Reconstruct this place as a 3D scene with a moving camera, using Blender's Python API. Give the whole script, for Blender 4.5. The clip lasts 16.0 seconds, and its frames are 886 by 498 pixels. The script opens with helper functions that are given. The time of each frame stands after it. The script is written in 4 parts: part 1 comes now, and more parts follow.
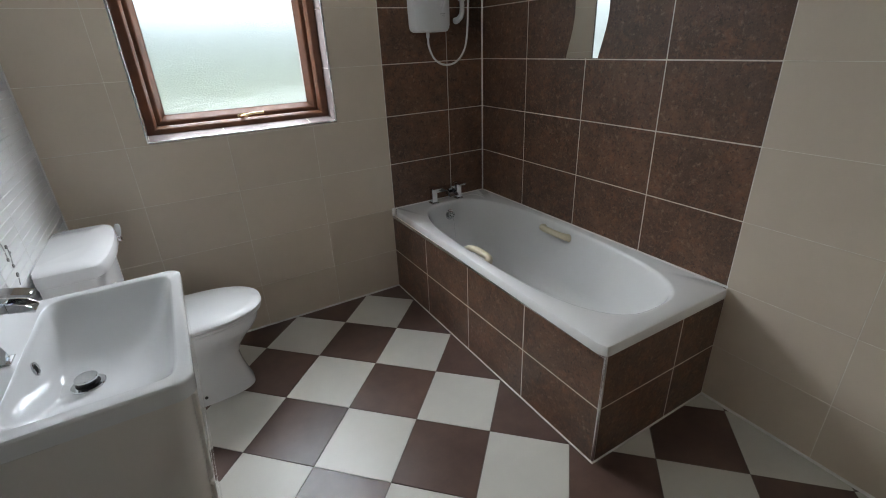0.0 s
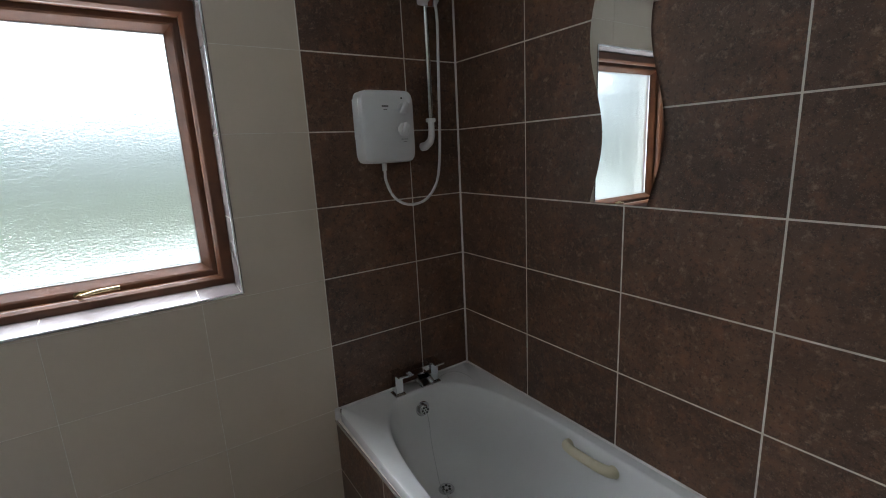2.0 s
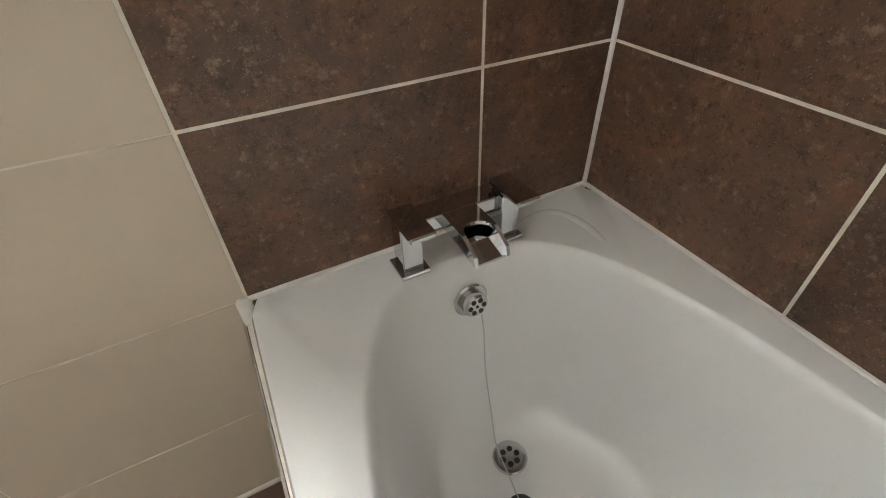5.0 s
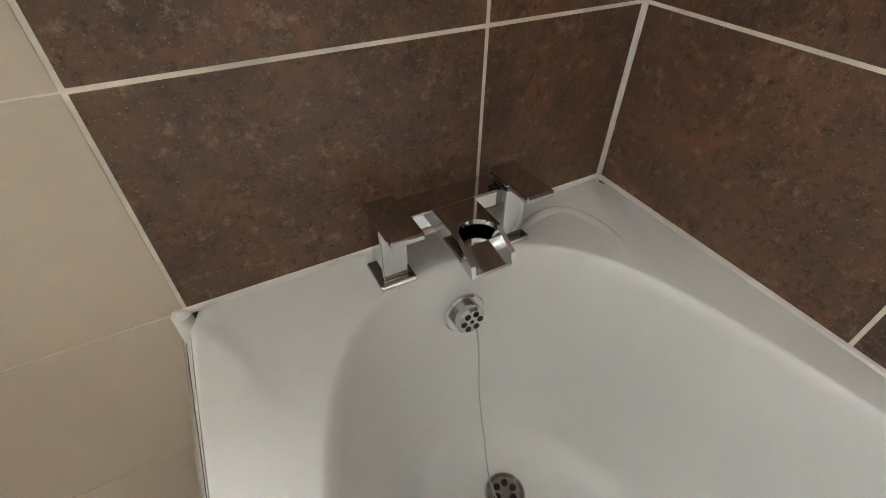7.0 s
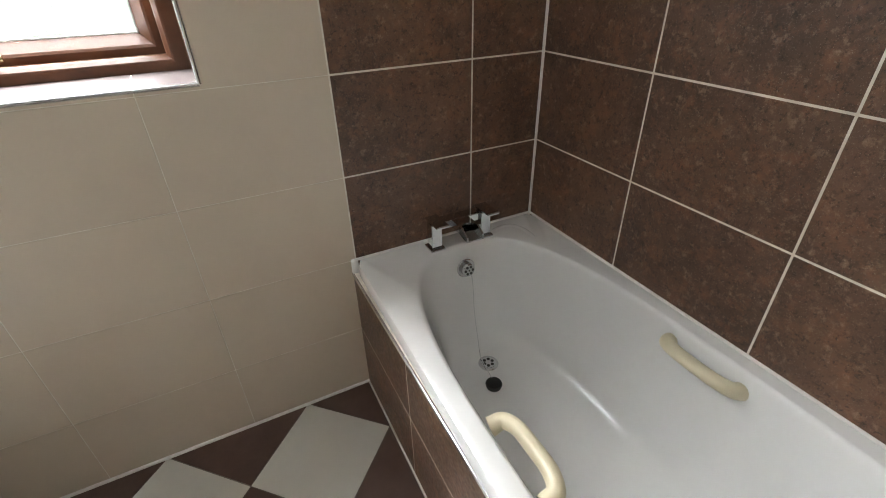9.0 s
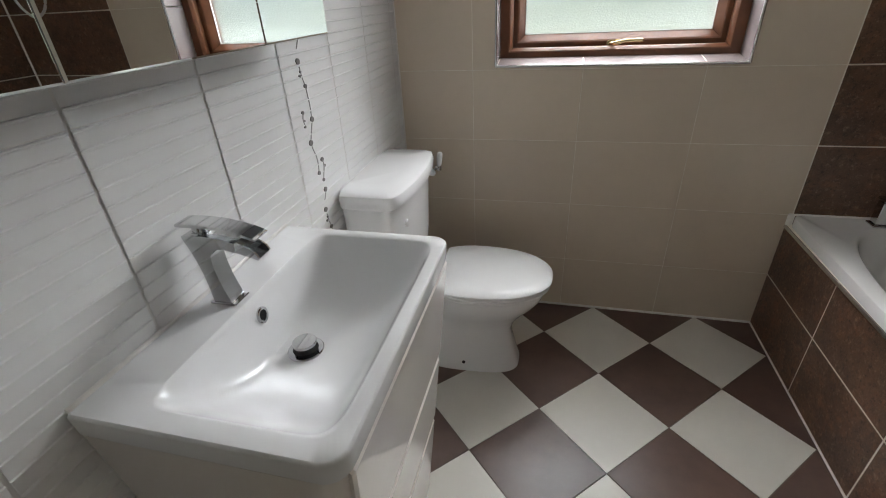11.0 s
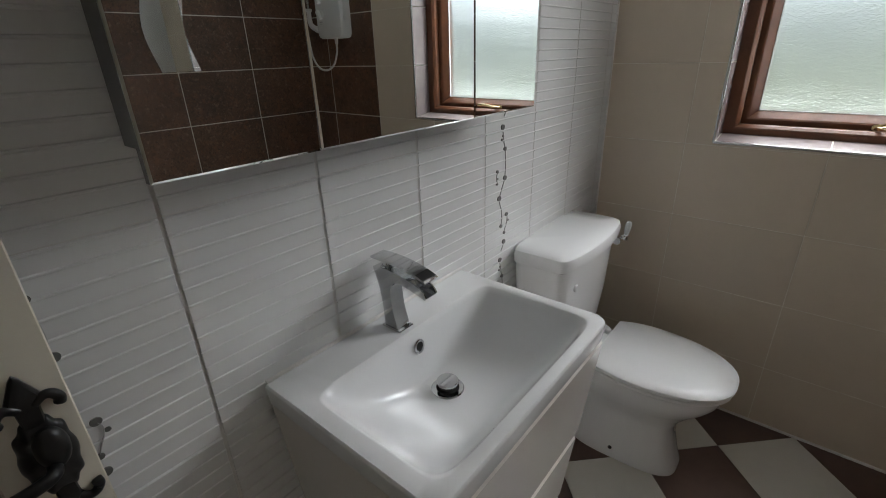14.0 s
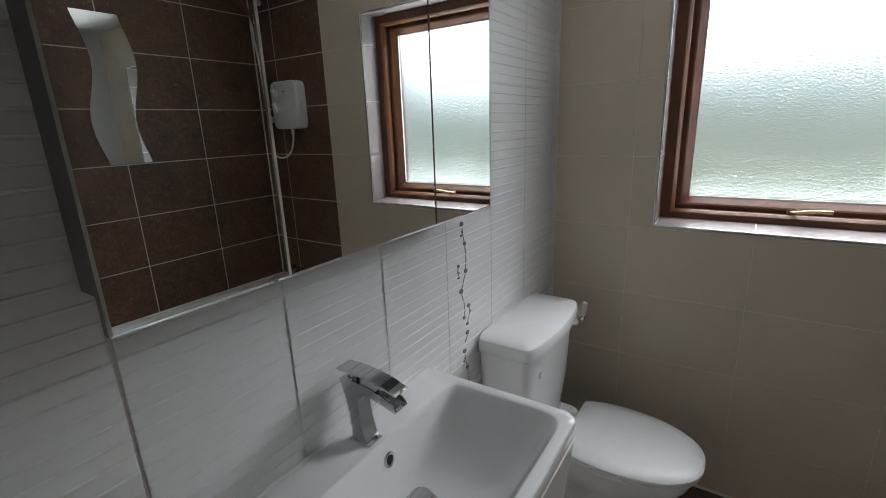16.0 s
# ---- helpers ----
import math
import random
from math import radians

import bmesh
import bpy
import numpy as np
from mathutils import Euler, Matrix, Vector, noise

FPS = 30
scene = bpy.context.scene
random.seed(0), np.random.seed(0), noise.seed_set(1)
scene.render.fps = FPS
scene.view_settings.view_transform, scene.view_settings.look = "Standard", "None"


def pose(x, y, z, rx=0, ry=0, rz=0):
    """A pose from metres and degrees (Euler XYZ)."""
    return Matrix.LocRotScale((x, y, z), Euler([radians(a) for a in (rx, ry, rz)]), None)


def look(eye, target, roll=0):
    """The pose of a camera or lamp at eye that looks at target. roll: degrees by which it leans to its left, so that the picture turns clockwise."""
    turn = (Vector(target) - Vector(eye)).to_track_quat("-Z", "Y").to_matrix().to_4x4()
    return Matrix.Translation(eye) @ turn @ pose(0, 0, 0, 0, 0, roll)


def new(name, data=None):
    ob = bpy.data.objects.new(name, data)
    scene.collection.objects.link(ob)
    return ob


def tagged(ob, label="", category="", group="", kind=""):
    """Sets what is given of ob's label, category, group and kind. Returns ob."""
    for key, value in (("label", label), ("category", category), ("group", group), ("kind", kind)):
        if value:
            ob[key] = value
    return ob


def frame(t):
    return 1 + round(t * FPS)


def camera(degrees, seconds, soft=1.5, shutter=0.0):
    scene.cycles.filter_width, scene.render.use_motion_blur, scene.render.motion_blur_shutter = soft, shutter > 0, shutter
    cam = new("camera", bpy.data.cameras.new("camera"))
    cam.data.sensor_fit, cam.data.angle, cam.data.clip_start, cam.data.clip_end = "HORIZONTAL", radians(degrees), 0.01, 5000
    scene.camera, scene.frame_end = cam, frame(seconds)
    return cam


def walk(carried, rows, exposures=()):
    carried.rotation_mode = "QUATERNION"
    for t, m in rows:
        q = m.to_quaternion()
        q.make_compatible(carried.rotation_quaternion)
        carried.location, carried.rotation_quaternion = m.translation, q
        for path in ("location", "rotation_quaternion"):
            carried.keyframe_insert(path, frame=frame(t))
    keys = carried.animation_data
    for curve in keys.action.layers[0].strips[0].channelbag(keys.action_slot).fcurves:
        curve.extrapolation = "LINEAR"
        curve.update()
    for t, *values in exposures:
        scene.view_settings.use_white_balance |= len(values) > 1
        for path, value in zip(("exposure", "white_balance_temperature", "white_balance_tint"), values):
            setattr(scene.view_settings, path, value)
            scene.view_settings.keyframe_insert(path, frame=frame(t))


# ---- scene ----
cam = camera(88.8, 16.0, soft=1.0)
PATH = [
    (0, (-0.038, -0.019, 1.486), (0.863, 1.563, 0.659), -2.5),
    (0.5, (0.11, 0.181, 1.469), (0.988, 1.771, 0.632), -2.7),
    (1, (0.255, 0.348, 1.463), (1.161, 1.958, 0.699), -2.9),
    (1.5, (0.398, 0.599, 1.5), (1.398, 2.23, 0.917), -2.5),
    (2, (0.486, 0.801, 1.587), (1.574, 2.423, 1.158), -2.8),
    (2.5, (0.556, 0.951, 1.543), (1.607, 2.567, 1.009), -2.5),
    (3, (0.712, 1.191, 1.439), (1.654, 2.786, 0.686), -1.8),
    (3.5, (0.859, 1.452, 1.322), (1.721, 2.972, 0.349), -1.6),
    (4, (0.92, 1.587, 1.247), (1.709, 3.033, 0.113), -1.9),
    (4.5, (1.056, 1.806, 1.13), (1.747, 3.201, -0.125), -2.7),
    (7, (1.157, 2.009, 0.984), (1.868, 3.325, -0.345), 0.5),
    (7.5, (1.153, 1.972, 1.026), (1.89, 3.316, -0.26), 0.5),
    (8, (1.089, 1.782, 1.156), (1.88, 3.188, -0.026), 0.0),
    (10.5, (0.198, 0.659, 1.388), (0.259, 2.402, 0.41), -2.8),
    (11, (0.102, 0.574, 1.384), (-0.344, 2.258, 0.401), -3.1),
    (11.5, (0.07, 0.547, 1.386), (-0.735, 2.074, 0.376), -2.3),
    (12, (0.074, 0.572, 1.354), (-0.842, 1.964, 0.247), -1.6),
    (12.5, (0.118, 0.595, 1.296), (-0.809, 1.905, 0.103), -1.1),
    (13, (0.148, 0.599, 1.272), (-0.81, 1.89, 0.082), -0.7),
    (13.5, (0.149, 0.578, 1.347), (-0.912, 1.918, 0.309), -0.6),
    (14, (0.153, 0.575, 1.448), (-1.027, 1.981, 0.653), -1.8),
    (14.5, (0.131, 0.57, 1.532), (-1.084, 2.04, 0.932), -1.2),
    (15, (0.131, 0.566, 1.549), (-1.092, 2.071, 1.061), -1.7),
    (15.5, (0.128, 0.566, 1.557), (-1.048, 2.114, 1.087), -1.9),
    (16, (0.127, 0.578, 1.533), (-0.946, 2.181, 1.006), -2.1),
]
EXPOSURES = [(0.0, 0.93, 6300, 10), (0.5, 1.03, 6300, 10), (1.0, 0.85, 6200, 10), (2.0, 0.5, 6150, 10), (2.5, 0.48, 6100, 10), (3.0, 0.62, 6350, 10), (3.5, 1.72, 6500, 10), (4.0, 2.05, 6750, 10), (4.5, 2.15, 6950, 10),
             (7.0, 2.36, 7050, 10), (7.5, 2.42, 7150, 10), (8.0, 2.4, 6900, 10), (10.5, 0.82, 6700, 12), (11.5, 0.95, 6800, 12), (12.5, 0.9, 6850, 13), (13.5, 1.0, 6850, 12), (14.0, 0.38, 6700, 11), (15.0, 0.2, 6450, 10), (16.0, 0.32, 6450, 10)]
walk(cam, [(t, look(eye, target, roll)) for t, eye, target, roll in PATH], EXPOSURES)

# ---- daylight ----
WALL_OUT = 2.79
world = bpy.data.worlds.new("sky")
scene.world = world
world.use_nodes = True
wn = world.node_tree.nodes
sky = wn.new("ShaderNodeTexSky")
sky.sky_type, sky.sun_disc = "NISHITA", False
sky.sun_elevation, sky.sun_rotation = radians(38), radians(200)
sky.dust_density, sky.air_density = 3.0, 1.0
wn["Background"].inputs["Strength"].default_value = 0.11
world.node_tree.links.new(sky.outputs[0], wn["Background"].inputs[0])
sun = new("sun", bpy.data.lights.new("sun", "SUN"))
sun.data.energy, sun.data.angle, sun.data.color = 3.0, radians(12), (1.0, 0.95, 0.88)
sun.matrix_world = look((0, 0, 10), (3.0, 7.5, 3.0))
# the bright open sky above the garden, falling steeply through the window
skylight = new("skylight", bpy.data.lights.new("skylight", "AREA"))
skylight.data.shape, skylight.data.size, skylight.data.size_y = "RECTANGLE", 3.8, 2.5
skylight.data.energy, skylight.data.color = 275.0, (0.945, 0.968, 1.0)
skylight.matrix_world = look((0.35, WALL_OUT + 1.4, 3.2), (0.4, 1.7, 1.15))
# added lamp standing in for low sky and ground light, rising through the frosted pane to the ceiling
ground_fill_lamp = new("ground_fill_lamp", bpy.data.lights.new("ground_fill_lamp", "AREA"))
ground_fill_lamp.data.shape, ground_fill_lamp.data.size, ground_fill_lamp.data.size_y = "RECTANGLE", 3.8, 1.3
ground_fill_lamp.data.energy, ground_fill_lamp.data.color = 140.0, (0.93, 0.965, 1.0)
ground_fill_lamp.matrix_world = look((0.30, WALL_OUT + 1.1, 0.25), (0.35, 1.7, 2.3))


# ---- materials ----
def material(name, color, rough=0.5, metal=0.0, var=0.12, scale=6.0, bump=0.0, bump_scale=60.0, color2=None, spread=(0.35, 0.65),
             per_piece=0.0, coat=0.0, spec=0.5, transmission=0.0, rough_var=0.0):
    m = bpy.data.materials.new(name)
    m.use_nodes = True
    n, l = m.node_tree.nodes, m.node_tree.links
    b = n["Principled BSDF"]
    b.inputs["Roughness"].default_value = rough
    b.inputs["Metallic"].default_value = metal
    b.inputs["Coat Weight"].default_value = coat
    b.inputs["Coat Roughness"].default_value = 0.04
    b.inputs["Specular IOR Level"].default_value = spec
    b.inputs["Transmission Weight"].default_value = transmission
    co = n.new("ShaderNodeTexCoord")
    geo = n.new("ShaderNodeNewGeometry")
    big = n.new("ShaderNodeTexNoise")
    big.inputs["Scale"].default_value, big.inputs["Detail"].default_value, big.inputs["Roughness"].default_value = scale, 6.0, 0.65
    l.new(geo.outputs["Position"], big.inputs["Vector"])
    ramp = n.new("ShaderNodeValToRGB")
    c2 = color2 or tuple(c * (1 - var) for c in color)
    ramp.color_ramp.elements[0].position, ramp.color_ramp.elements[1].position = spread
    ramp.color_ramp.elements[0].color, ramp.color_ramp.elements[1].color = (*c2, 1), (*color, 1)
    l.new(big.outputs["Fac"], ramp.inputs["Fac"])
    out = ramp.outputs["Color"]
    fine = n.new("ShaderNodeTexNoise")
    fine.inputs["Scale"].default_value, fine.inputs["Detail"].default_value = bump_scale, 5.0
    l.new(geo.outputs["Position"], fine.inputs["Vector"])
    if per_piece:
        info = n.new("ShaderNodeObjectInfo")
        hsv = n.new("ShaderNodeHueSaturation")
        rng = n.new("ShaderNodeMapRange")
        rng.inputs["To Min"].default_value, rng.inputs["To Max"].default_value = 1 - per_piece, 1 + per_piece
        l.new(info.outputs["Random"], rng.inputs["Value"])
        l.new(rng.outputs[0], hsv.inputs["Value"])
        l.new(out, hsv.inputs["Color"])
        out = hsv.outputs["Color"]
    l.new(out, b.inputs["Base Color"])
    if rough_var:
        rr = n.new("ShaderNodeMapRange")
        rr.inputs["From Min"].default_value, rr.inputs["From Max"].default_value = 0.3, 0.7
        rr.inputs["To Min"].default_value, rr.inputs["To Max"].default_value = rough - rough_var, rough + rough_var
        l.new(fine.outputs["Fac"], rr.inputs["Value"])
        l.new(rr.outputs[0], b.inputs["Roughness"])
    if bump:
        bp = n.new("ShaderNodeBump")
        bp.inputs["Strength"].default_value, bp.inputs["Distance"].default_value = bump, 0.002
        l.new(fine.outputs["Fac"], bp.inputs["Height"])
        l.new(bp.outputs[0], b.inputs["Normal"])
    return m


def mottled_tile():
    """Brown ceramic with cloudy patches, rust tints and pale flecks."""
    m = material("brown_tile", (0.190, 0.102, 0.064), rough=0.38, scale=5.0, color2=(0.082, 0.048, 0.033), spread=(0.3, 0.72), bump=0.22, bump_scale=90.0, per_piece=0.10, rough_var=0.08)
    n, l = m.node_tree.nodes, m.node_tree.links
    b = n["Principled BSDF"]
    src = b.inputs["Base Color"].links[0].from_socket
    geo = n["Geometry"]
    for sc, lo, hi, col, amount in ((17.0, 0.50, 0.70, (0.27, 0.118, 0.062), 0.7), (30.0, 0.54, 0.70, (0.032, 0.021, 0.017), 0.75), (46.0, 0.55, 0.69, (0.36, 0.235, 0.165), 0.75), (95.0, 0.53, 0.66, (0.026, 0.018, 0.015), 0.85), (300.0, 0.585, 0.68, (0.46, 0.36, 0.28), 0.75)):
        t = n.new("ShaderNodeTexNoise")
        t.inputs["Scale"].default_value, t.inputs["Detail"].default_value, t.inputs["Roughness"].default_value = sc, 8.0, 0.74
        l.new(geo.outputs["Position"], t.inputs["Vector"])
        r = n.new("ShaderNodeMapRange")
        r.inputs["From Min"].default_value, r.inputs["From Max"].default_value, r.inputs["To Max"].default_value = lo, hi, amount
        l.new(t.outputs["Fac"], r.inputs["Value"])
        mix = n.new("ShaderNodeMixRGB")
        l.new(r.outputs[0], mix.inputs[0])
        l.new(src, mix.inputs[1])
        mix.inputs[2].default_value = (*col, 1)
        src = mix.outputs[0]
    l.new(src, b.inputs["Base Color"])
    return m


BROWN = mottled_tile()
BROWN_FLOOR = material("brown_floor_tile", (0.150, 0.090, 0.070), rough=0.3, scale=5.0, color2=(0.088, 0.054, 0.045), spread=(0.3, 0.7), bump=0.03, bump_scale=60.0, per_piece=0.08, rough_var=0.02)
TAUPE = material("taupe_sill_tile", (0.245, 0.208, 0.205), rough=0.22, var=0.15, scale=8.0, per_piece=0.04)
CREAM = material("cream_tile", (0.66, 0.566, 0.456), rough=0.3, var=0.06, scale=2.5, per_piece=0.02)
CREAM_FLOOR = material("cream_floor_tile", (0.63, 0.61, 0.55), rough=0.36, var=0.06, scale=4.0, bump=0.08, bump_scale=110, per_piece=0.025, rough_var=0.06)
WHITE_GROUT = material("white_grout", (0.78, 0.77, 0.75), rough=0.85, var=0.12, scale=22.0, bump=0.4, bump_scale=260)
WHITE_TILE = material("white_ribbed_tile", (0.77, 0.775, 0.775), rough=0.28, var=0.03, scale=5.0, per_piece=0.015)
GROUT = material("pale_grout", (0.88, 0.83, 0.74), rough=0.9, var=0.22, scale=22.0, bump=0.4, bump_scale=260)
GREY_GROUT = material("grey_grout", (0.22, 0.19, 0.165), rough=0.9, var=0.3, scale=18.0, bump=0.4, bump_scale=260)
SEALANT = material("white_sealant", (0.82, 0.80, 0.77), rough=0.45, var=0.1, scale=20.0)
PLASTER = material("painted_plaster", (0.72, 0.68, 0.60), rough=0.85, var=0.04, scale=3.0, bump=0.1, bump_scale=150)
CEIL = material("ceiling_paint", (0.82, 0.81, 0.78), rough=0.9, var=0.03, scale=3.0, bump=0.1, bump_scale=150)
PORCELAIN = material("white_porcelain", (0.80, 0.81, 0.82), rough=0.07, var=0.015, scale=4.0, coat=0.5)
ACRYLIC = material("white_acrylic", (0.80, 0.80, 0.79), rough=0.16, var=0.02, scale=3.0, coat=0.3, rough_var=0.03)
GLOSS = material("white_gloss_lacquer", (0.80, 0.765, 0.725), rough=0.06, var=0.015, scale=3.0, coat=0.6)
CHROME = material("chrome", (0.64, 0.65, 0.66), rough=0.06, metal=1.0, var=0.04, scale=12.0)
STEEL = material("satin_trim", (0.75, 0.76, 0.78), rough=0.2, metal=1.0, var=0.06, scale=30.0)
MIRROR = material("mirror_silver", (0.80, 0.825, 0.815), rough=0.005, metal=1.0, var=0.004, scale=2.0)
BRASS = material("polished_brass", (0.80, 0.66, 0.38), rough=0.18, metal=1.0, var=0.15, scale=25.0)
WOOD_GRAIN = material("brown_foil_frame", (0.155, 0.058, 0.026), rough=0.32, var=0.4, scale=9.0, bump=0.1, bump_scale=140)
BLACK = material("black_iron", (0.012, 0.012, 0.013), rough=0.28, var=0.3, scale=20.0, bump=0.3, bump_scale=70)
HOLE = material("dark_hole", (0.01, 0.01, 0.01), rough=0.7, var=0.2)
RUBBER = material("black_rubber", (0.015, 0.015, 0.016), rough=0.45, var=0.2)
IVORY = material("ivory_plastic", (0.69, 0.62, 0.44), rough=0.35, var=0.06, scale=10.0)
WHITE_PLASTIC = material("white_plastic", (0.78, 0.79, 0.795), rough=0.3, var=0.03, scale=8.0)
GREY_PLASTIC = material("grey_print", (0.22, 0.22, 0.23), rough=0.4, var=0.1)
CABINET_GREY = material("cabinet_side_grey", (0.16, 0.16, 0.16), rough=0.35, var=0.08, scale=6.0)
DOOR_PAINT = material("cream_door_paint", (0.74, 0.70, 0.60), rough=0.4, var=0.04, scale=4.0, bump=0.1, bump_scale=40)
RAD_PAINT = material("radiator_enamel", (0.78, 0.74, 0.64), rough=0.3, var=0.05, scale=5.0)
RED_HANDLE = material("red_brown_plastic", (0.20, 0.055, 0.03), rough=0.3, var=0.2)
MOTIF = material("slate_print", (0.16, 0.155, 0.15), rough=0.3, var=0.3, scale=40.0)
MOTIF_PALE = material("pale_slate_print", (0.52, 0.515, 0.51), rough=0.3, var=0.2, scale=40.0)
CARPET = material("hall_carpet", (0.32, 0.26, 0.20), rough=0.95, var=0.25, scale=40.0, bump=0.6, bump_scale=300)
LAWN = material("lawn", (0.34, 0.40, 0.24), rough=0.9, var=0.3, scale=1.5, bump=0.6, bump_scale=40)
LEAF = material("hedge_leaf", (0.16, 0.23, 0.10), rough=0.7, var=0.55, scale=2.5, bump=0.8, bump_scale=25)


def obscure_glass():
    m = bpy.data.materials.new("obscure_glass")
    m.use_nodes = True
    n, l = m.node_tree.nodes, m.node_tree.links
    b = n["Principled BSDF"]
    b.inputs["Base Color"].default_value = (0.80, 0.855, 0.87, 1)
    b.inputs["Transmission Weight"].default_value = 1.0
    b.inputs["Roughness"].default_value = 0.3
    b.inputs["IOR"].default_value = 1.45
    geo = n.new("ShaderNodeNewGeometry")
    stretch = n.new("ShaderNodeVectorMath")
    stretch.operation = "MULTIPLY"
    stretch.inputs[1].default_value = (1.0, 1.0, 2.2)
    l.new(geo.outputs["Position"], stretch.inputs[0])
    t = n.new("ShaderNodeTexNoise")
    t.inputs["Scale"].default_value, t.inputs["Detail"].default_value = 110.0, 4.0
    l.new(stretch.outputs[0], t.inputs["Vector"])
    bp = n.new("ShaderNodeBump")
    bp.inputs["Strength"].default_value, bp.inputs["Distance"].default_value = 0.5, 0.004
    l.new(t.outputs["Fac"], bp.inputs["Height"])
    l.new(bp.outputs[0], b.inputs["Normal"])
    return m


OBSCURE = obscure_glass()


# ---- mesh helpers ----
def mesh_of(bm, name, mat, smooth=False):
    bmesh.ops.recalc_face_normals(bm, faces=bm.faces[:])
    me = bpy.data.meshes.new(name)
    bm.to_mesh(me)
    bm.free()
    me.materials.append(mat)
    if smooth:
        me.polygons.foreach_set("use_smooth", [True] * len(me.polygons))
        me.set_sharp_from_angle(angle=radians(38))
    return me


def part(name, bm, mat, parent=None, label="", smooth=False):
    ob = new(name, mesh_of(bm, name, mat, smooth))
    ob.parent = parent
    if label:
        ob["label"] = label
    return ob


def thing(name, label, category, at=(0, 0, 0), group="", kind=""):
    ob = new(name)
    ob.location = at
    tagged(ob, label, category, group, kind)
    return ob


def add_box(bm, x0, x1, y0, y1, z0, z1, bevel=0.0, seg=2):
    vs = [bm.verts.new(p) for p in ((x0, y0, z0), (x1, y0, z0), (x1, y1, z0), (x0, y1, z0), (x0, y0, z1), (x1, y0, z1), (x1, y1, z1), (x0, y1, z1))]
    fs = [bm.faces.new([vs[i] for i in f]) for f in ((3, 2, 1, 0), (4, 5, 6, 7), (0, 1, 5, 4), (1, 2, 6, 5), (2, 3, 7, 6), (3, 0, 4, 7))]
    if bevel:
        es = {e for f in fs for e in f.edges}
        bmesh.ops.bevel(bm, geom=list(es), offset=bevel, segments=seg, affect="EDGES", profile=0.5)
    return bm


def box(x0, x1, y0, y1, z0, z1, bevel=0.0, seg=2):
    return add_box(bmesh.new(), x0, x1, y0, y1, z0, z1, bevel, seg)


def add_loft(bm, rings, cap_start=True, cap_end=True):
    rows = [[bm.verts.new(p) for p in r] for r in rings]
    n = len(rows[0])
    for a, b in zip(rows, rows[1:]):
        for i in range(n):
            bm.faces.new((a[i], a[(i + 1) % n], b[(i + 1) % n], b[i]))
    if cap_start:
        bm.faces.new(rows[0][::-1])
    if cap_end:
        bm.faces.new(rows[-1])
    return bm


def loft(rings, cap_start=True, cap_end=True):
    return add_loft(bmesh.new(), rings, cap_start, cap_end)


def oval(x0, x1, y0, y1, z, p=2.0, n=64, tilt=0.0):
    """A superellipse ring that fills a rectangle; p = 2 is an ellipse, a large p a rectangle."""
    cx, cy, hx, hy = (x0 + x1) / 2, (y0 + y1) / 2, (x1 - x0) / 2, (y1 - y0) / 2
    ring = []
    for i in range(n):
        a = 2 * math.pi * (i + 0.5) / n
        c, s = hx * math.cos(a), hy * math.sin(a)
        r = (abs(c / hx) ** p + abs(s / hy) ** p) ** (-1 / p)
        ring.append((cx + c * r, cy + s * r, z + tilt * c * r))
    return ring


def dee(x0, x1, y0, y1, z, r, n=64):
    """A rectangular ring whose two front (+x) corners are rounded, sampled like oval()."""
    cx, cy, hx, hy = (x0 + x1) / 2, (y0 + y1) / 2, (x1 - x0) / 2, (y1 - y0) / 2
    ring = []
    for i in range(n):
        a = 2 * math.pi * (i + 0.5) / n
        u, v = hx * math.cos(a), hy * math.sin(a)
        k = min(hx / max(abs(u), 1e-9), hy / max(abs(v), 1e-9))
        x, y = u * k, v * k
        if x > hx - r and abs(y) > hy - r:
            ox, oy = hx - r, math.copysign(hy - r, v)
            aa, bb, cc = u * u + v * v, -2 * (u * ox + v * oy), ox * ox + oy * oy - r * r
            k = (-bb + math.sqrt(max(bb * bb - 4 * aa * cc, 0.0))) / (2 * aa)
            x, y = u * k, v * k
        ring.append((cx + x, cy + y, z))
    return ring


def add_tube(bm, pts, r, n=10, cap=True):
    """A round bar along a line of points."""
    pts = [Vector(p) for p in pts]
    rings = []
    for i, p in enumerate(pts):
        d = (pts[min(i + 1, len(pts) - 1)] - pts[max(i - 1, 0)]).normalized()
        side = d.cross(Vector((0, 0, 1)) if abs(d.z) < 0.9 else Vector((0, 1, 0))).normalized()
        up = side.cross(d).normalized()
        rr = r[i] if isinstance(r, (list, tuple)) else r
        rings.append([p + rr * (math.cos(2 * math.pi * k / n) * side + math.sin(2 * math.pi * k / n) * up) for k in range(n)])
    return add_loft(bm, rings, cap, cap)


def tube(pts, r, n=10):
    return add_tube(bmesh.new(), pts, r, n)


def smooth_line(pts, steps=8):
    """Catmull-Rom points through a few control points."""
    p = [Vector(q) for q in pts]
    p = [2 * p[0] - p[1], *p, 2 * p[-1] - p[-2]]
    out = []
    for i in range(1, len(p) - 2):
        for k in range(steps):
            t = k / steps
            out.append(0.5 * (2 * p[i] + (p[i + 1] - p[i - 1]) * t + (2 * p[i - 1] - 5 * p[i] + 4 * p[i + 1] - p[i + 2]) * t * t + (3 * p[i] - p[i - 1] - 3 * p[i + 1] + p[i + 2]) * t ** 3))
    return out + [p[-2]]


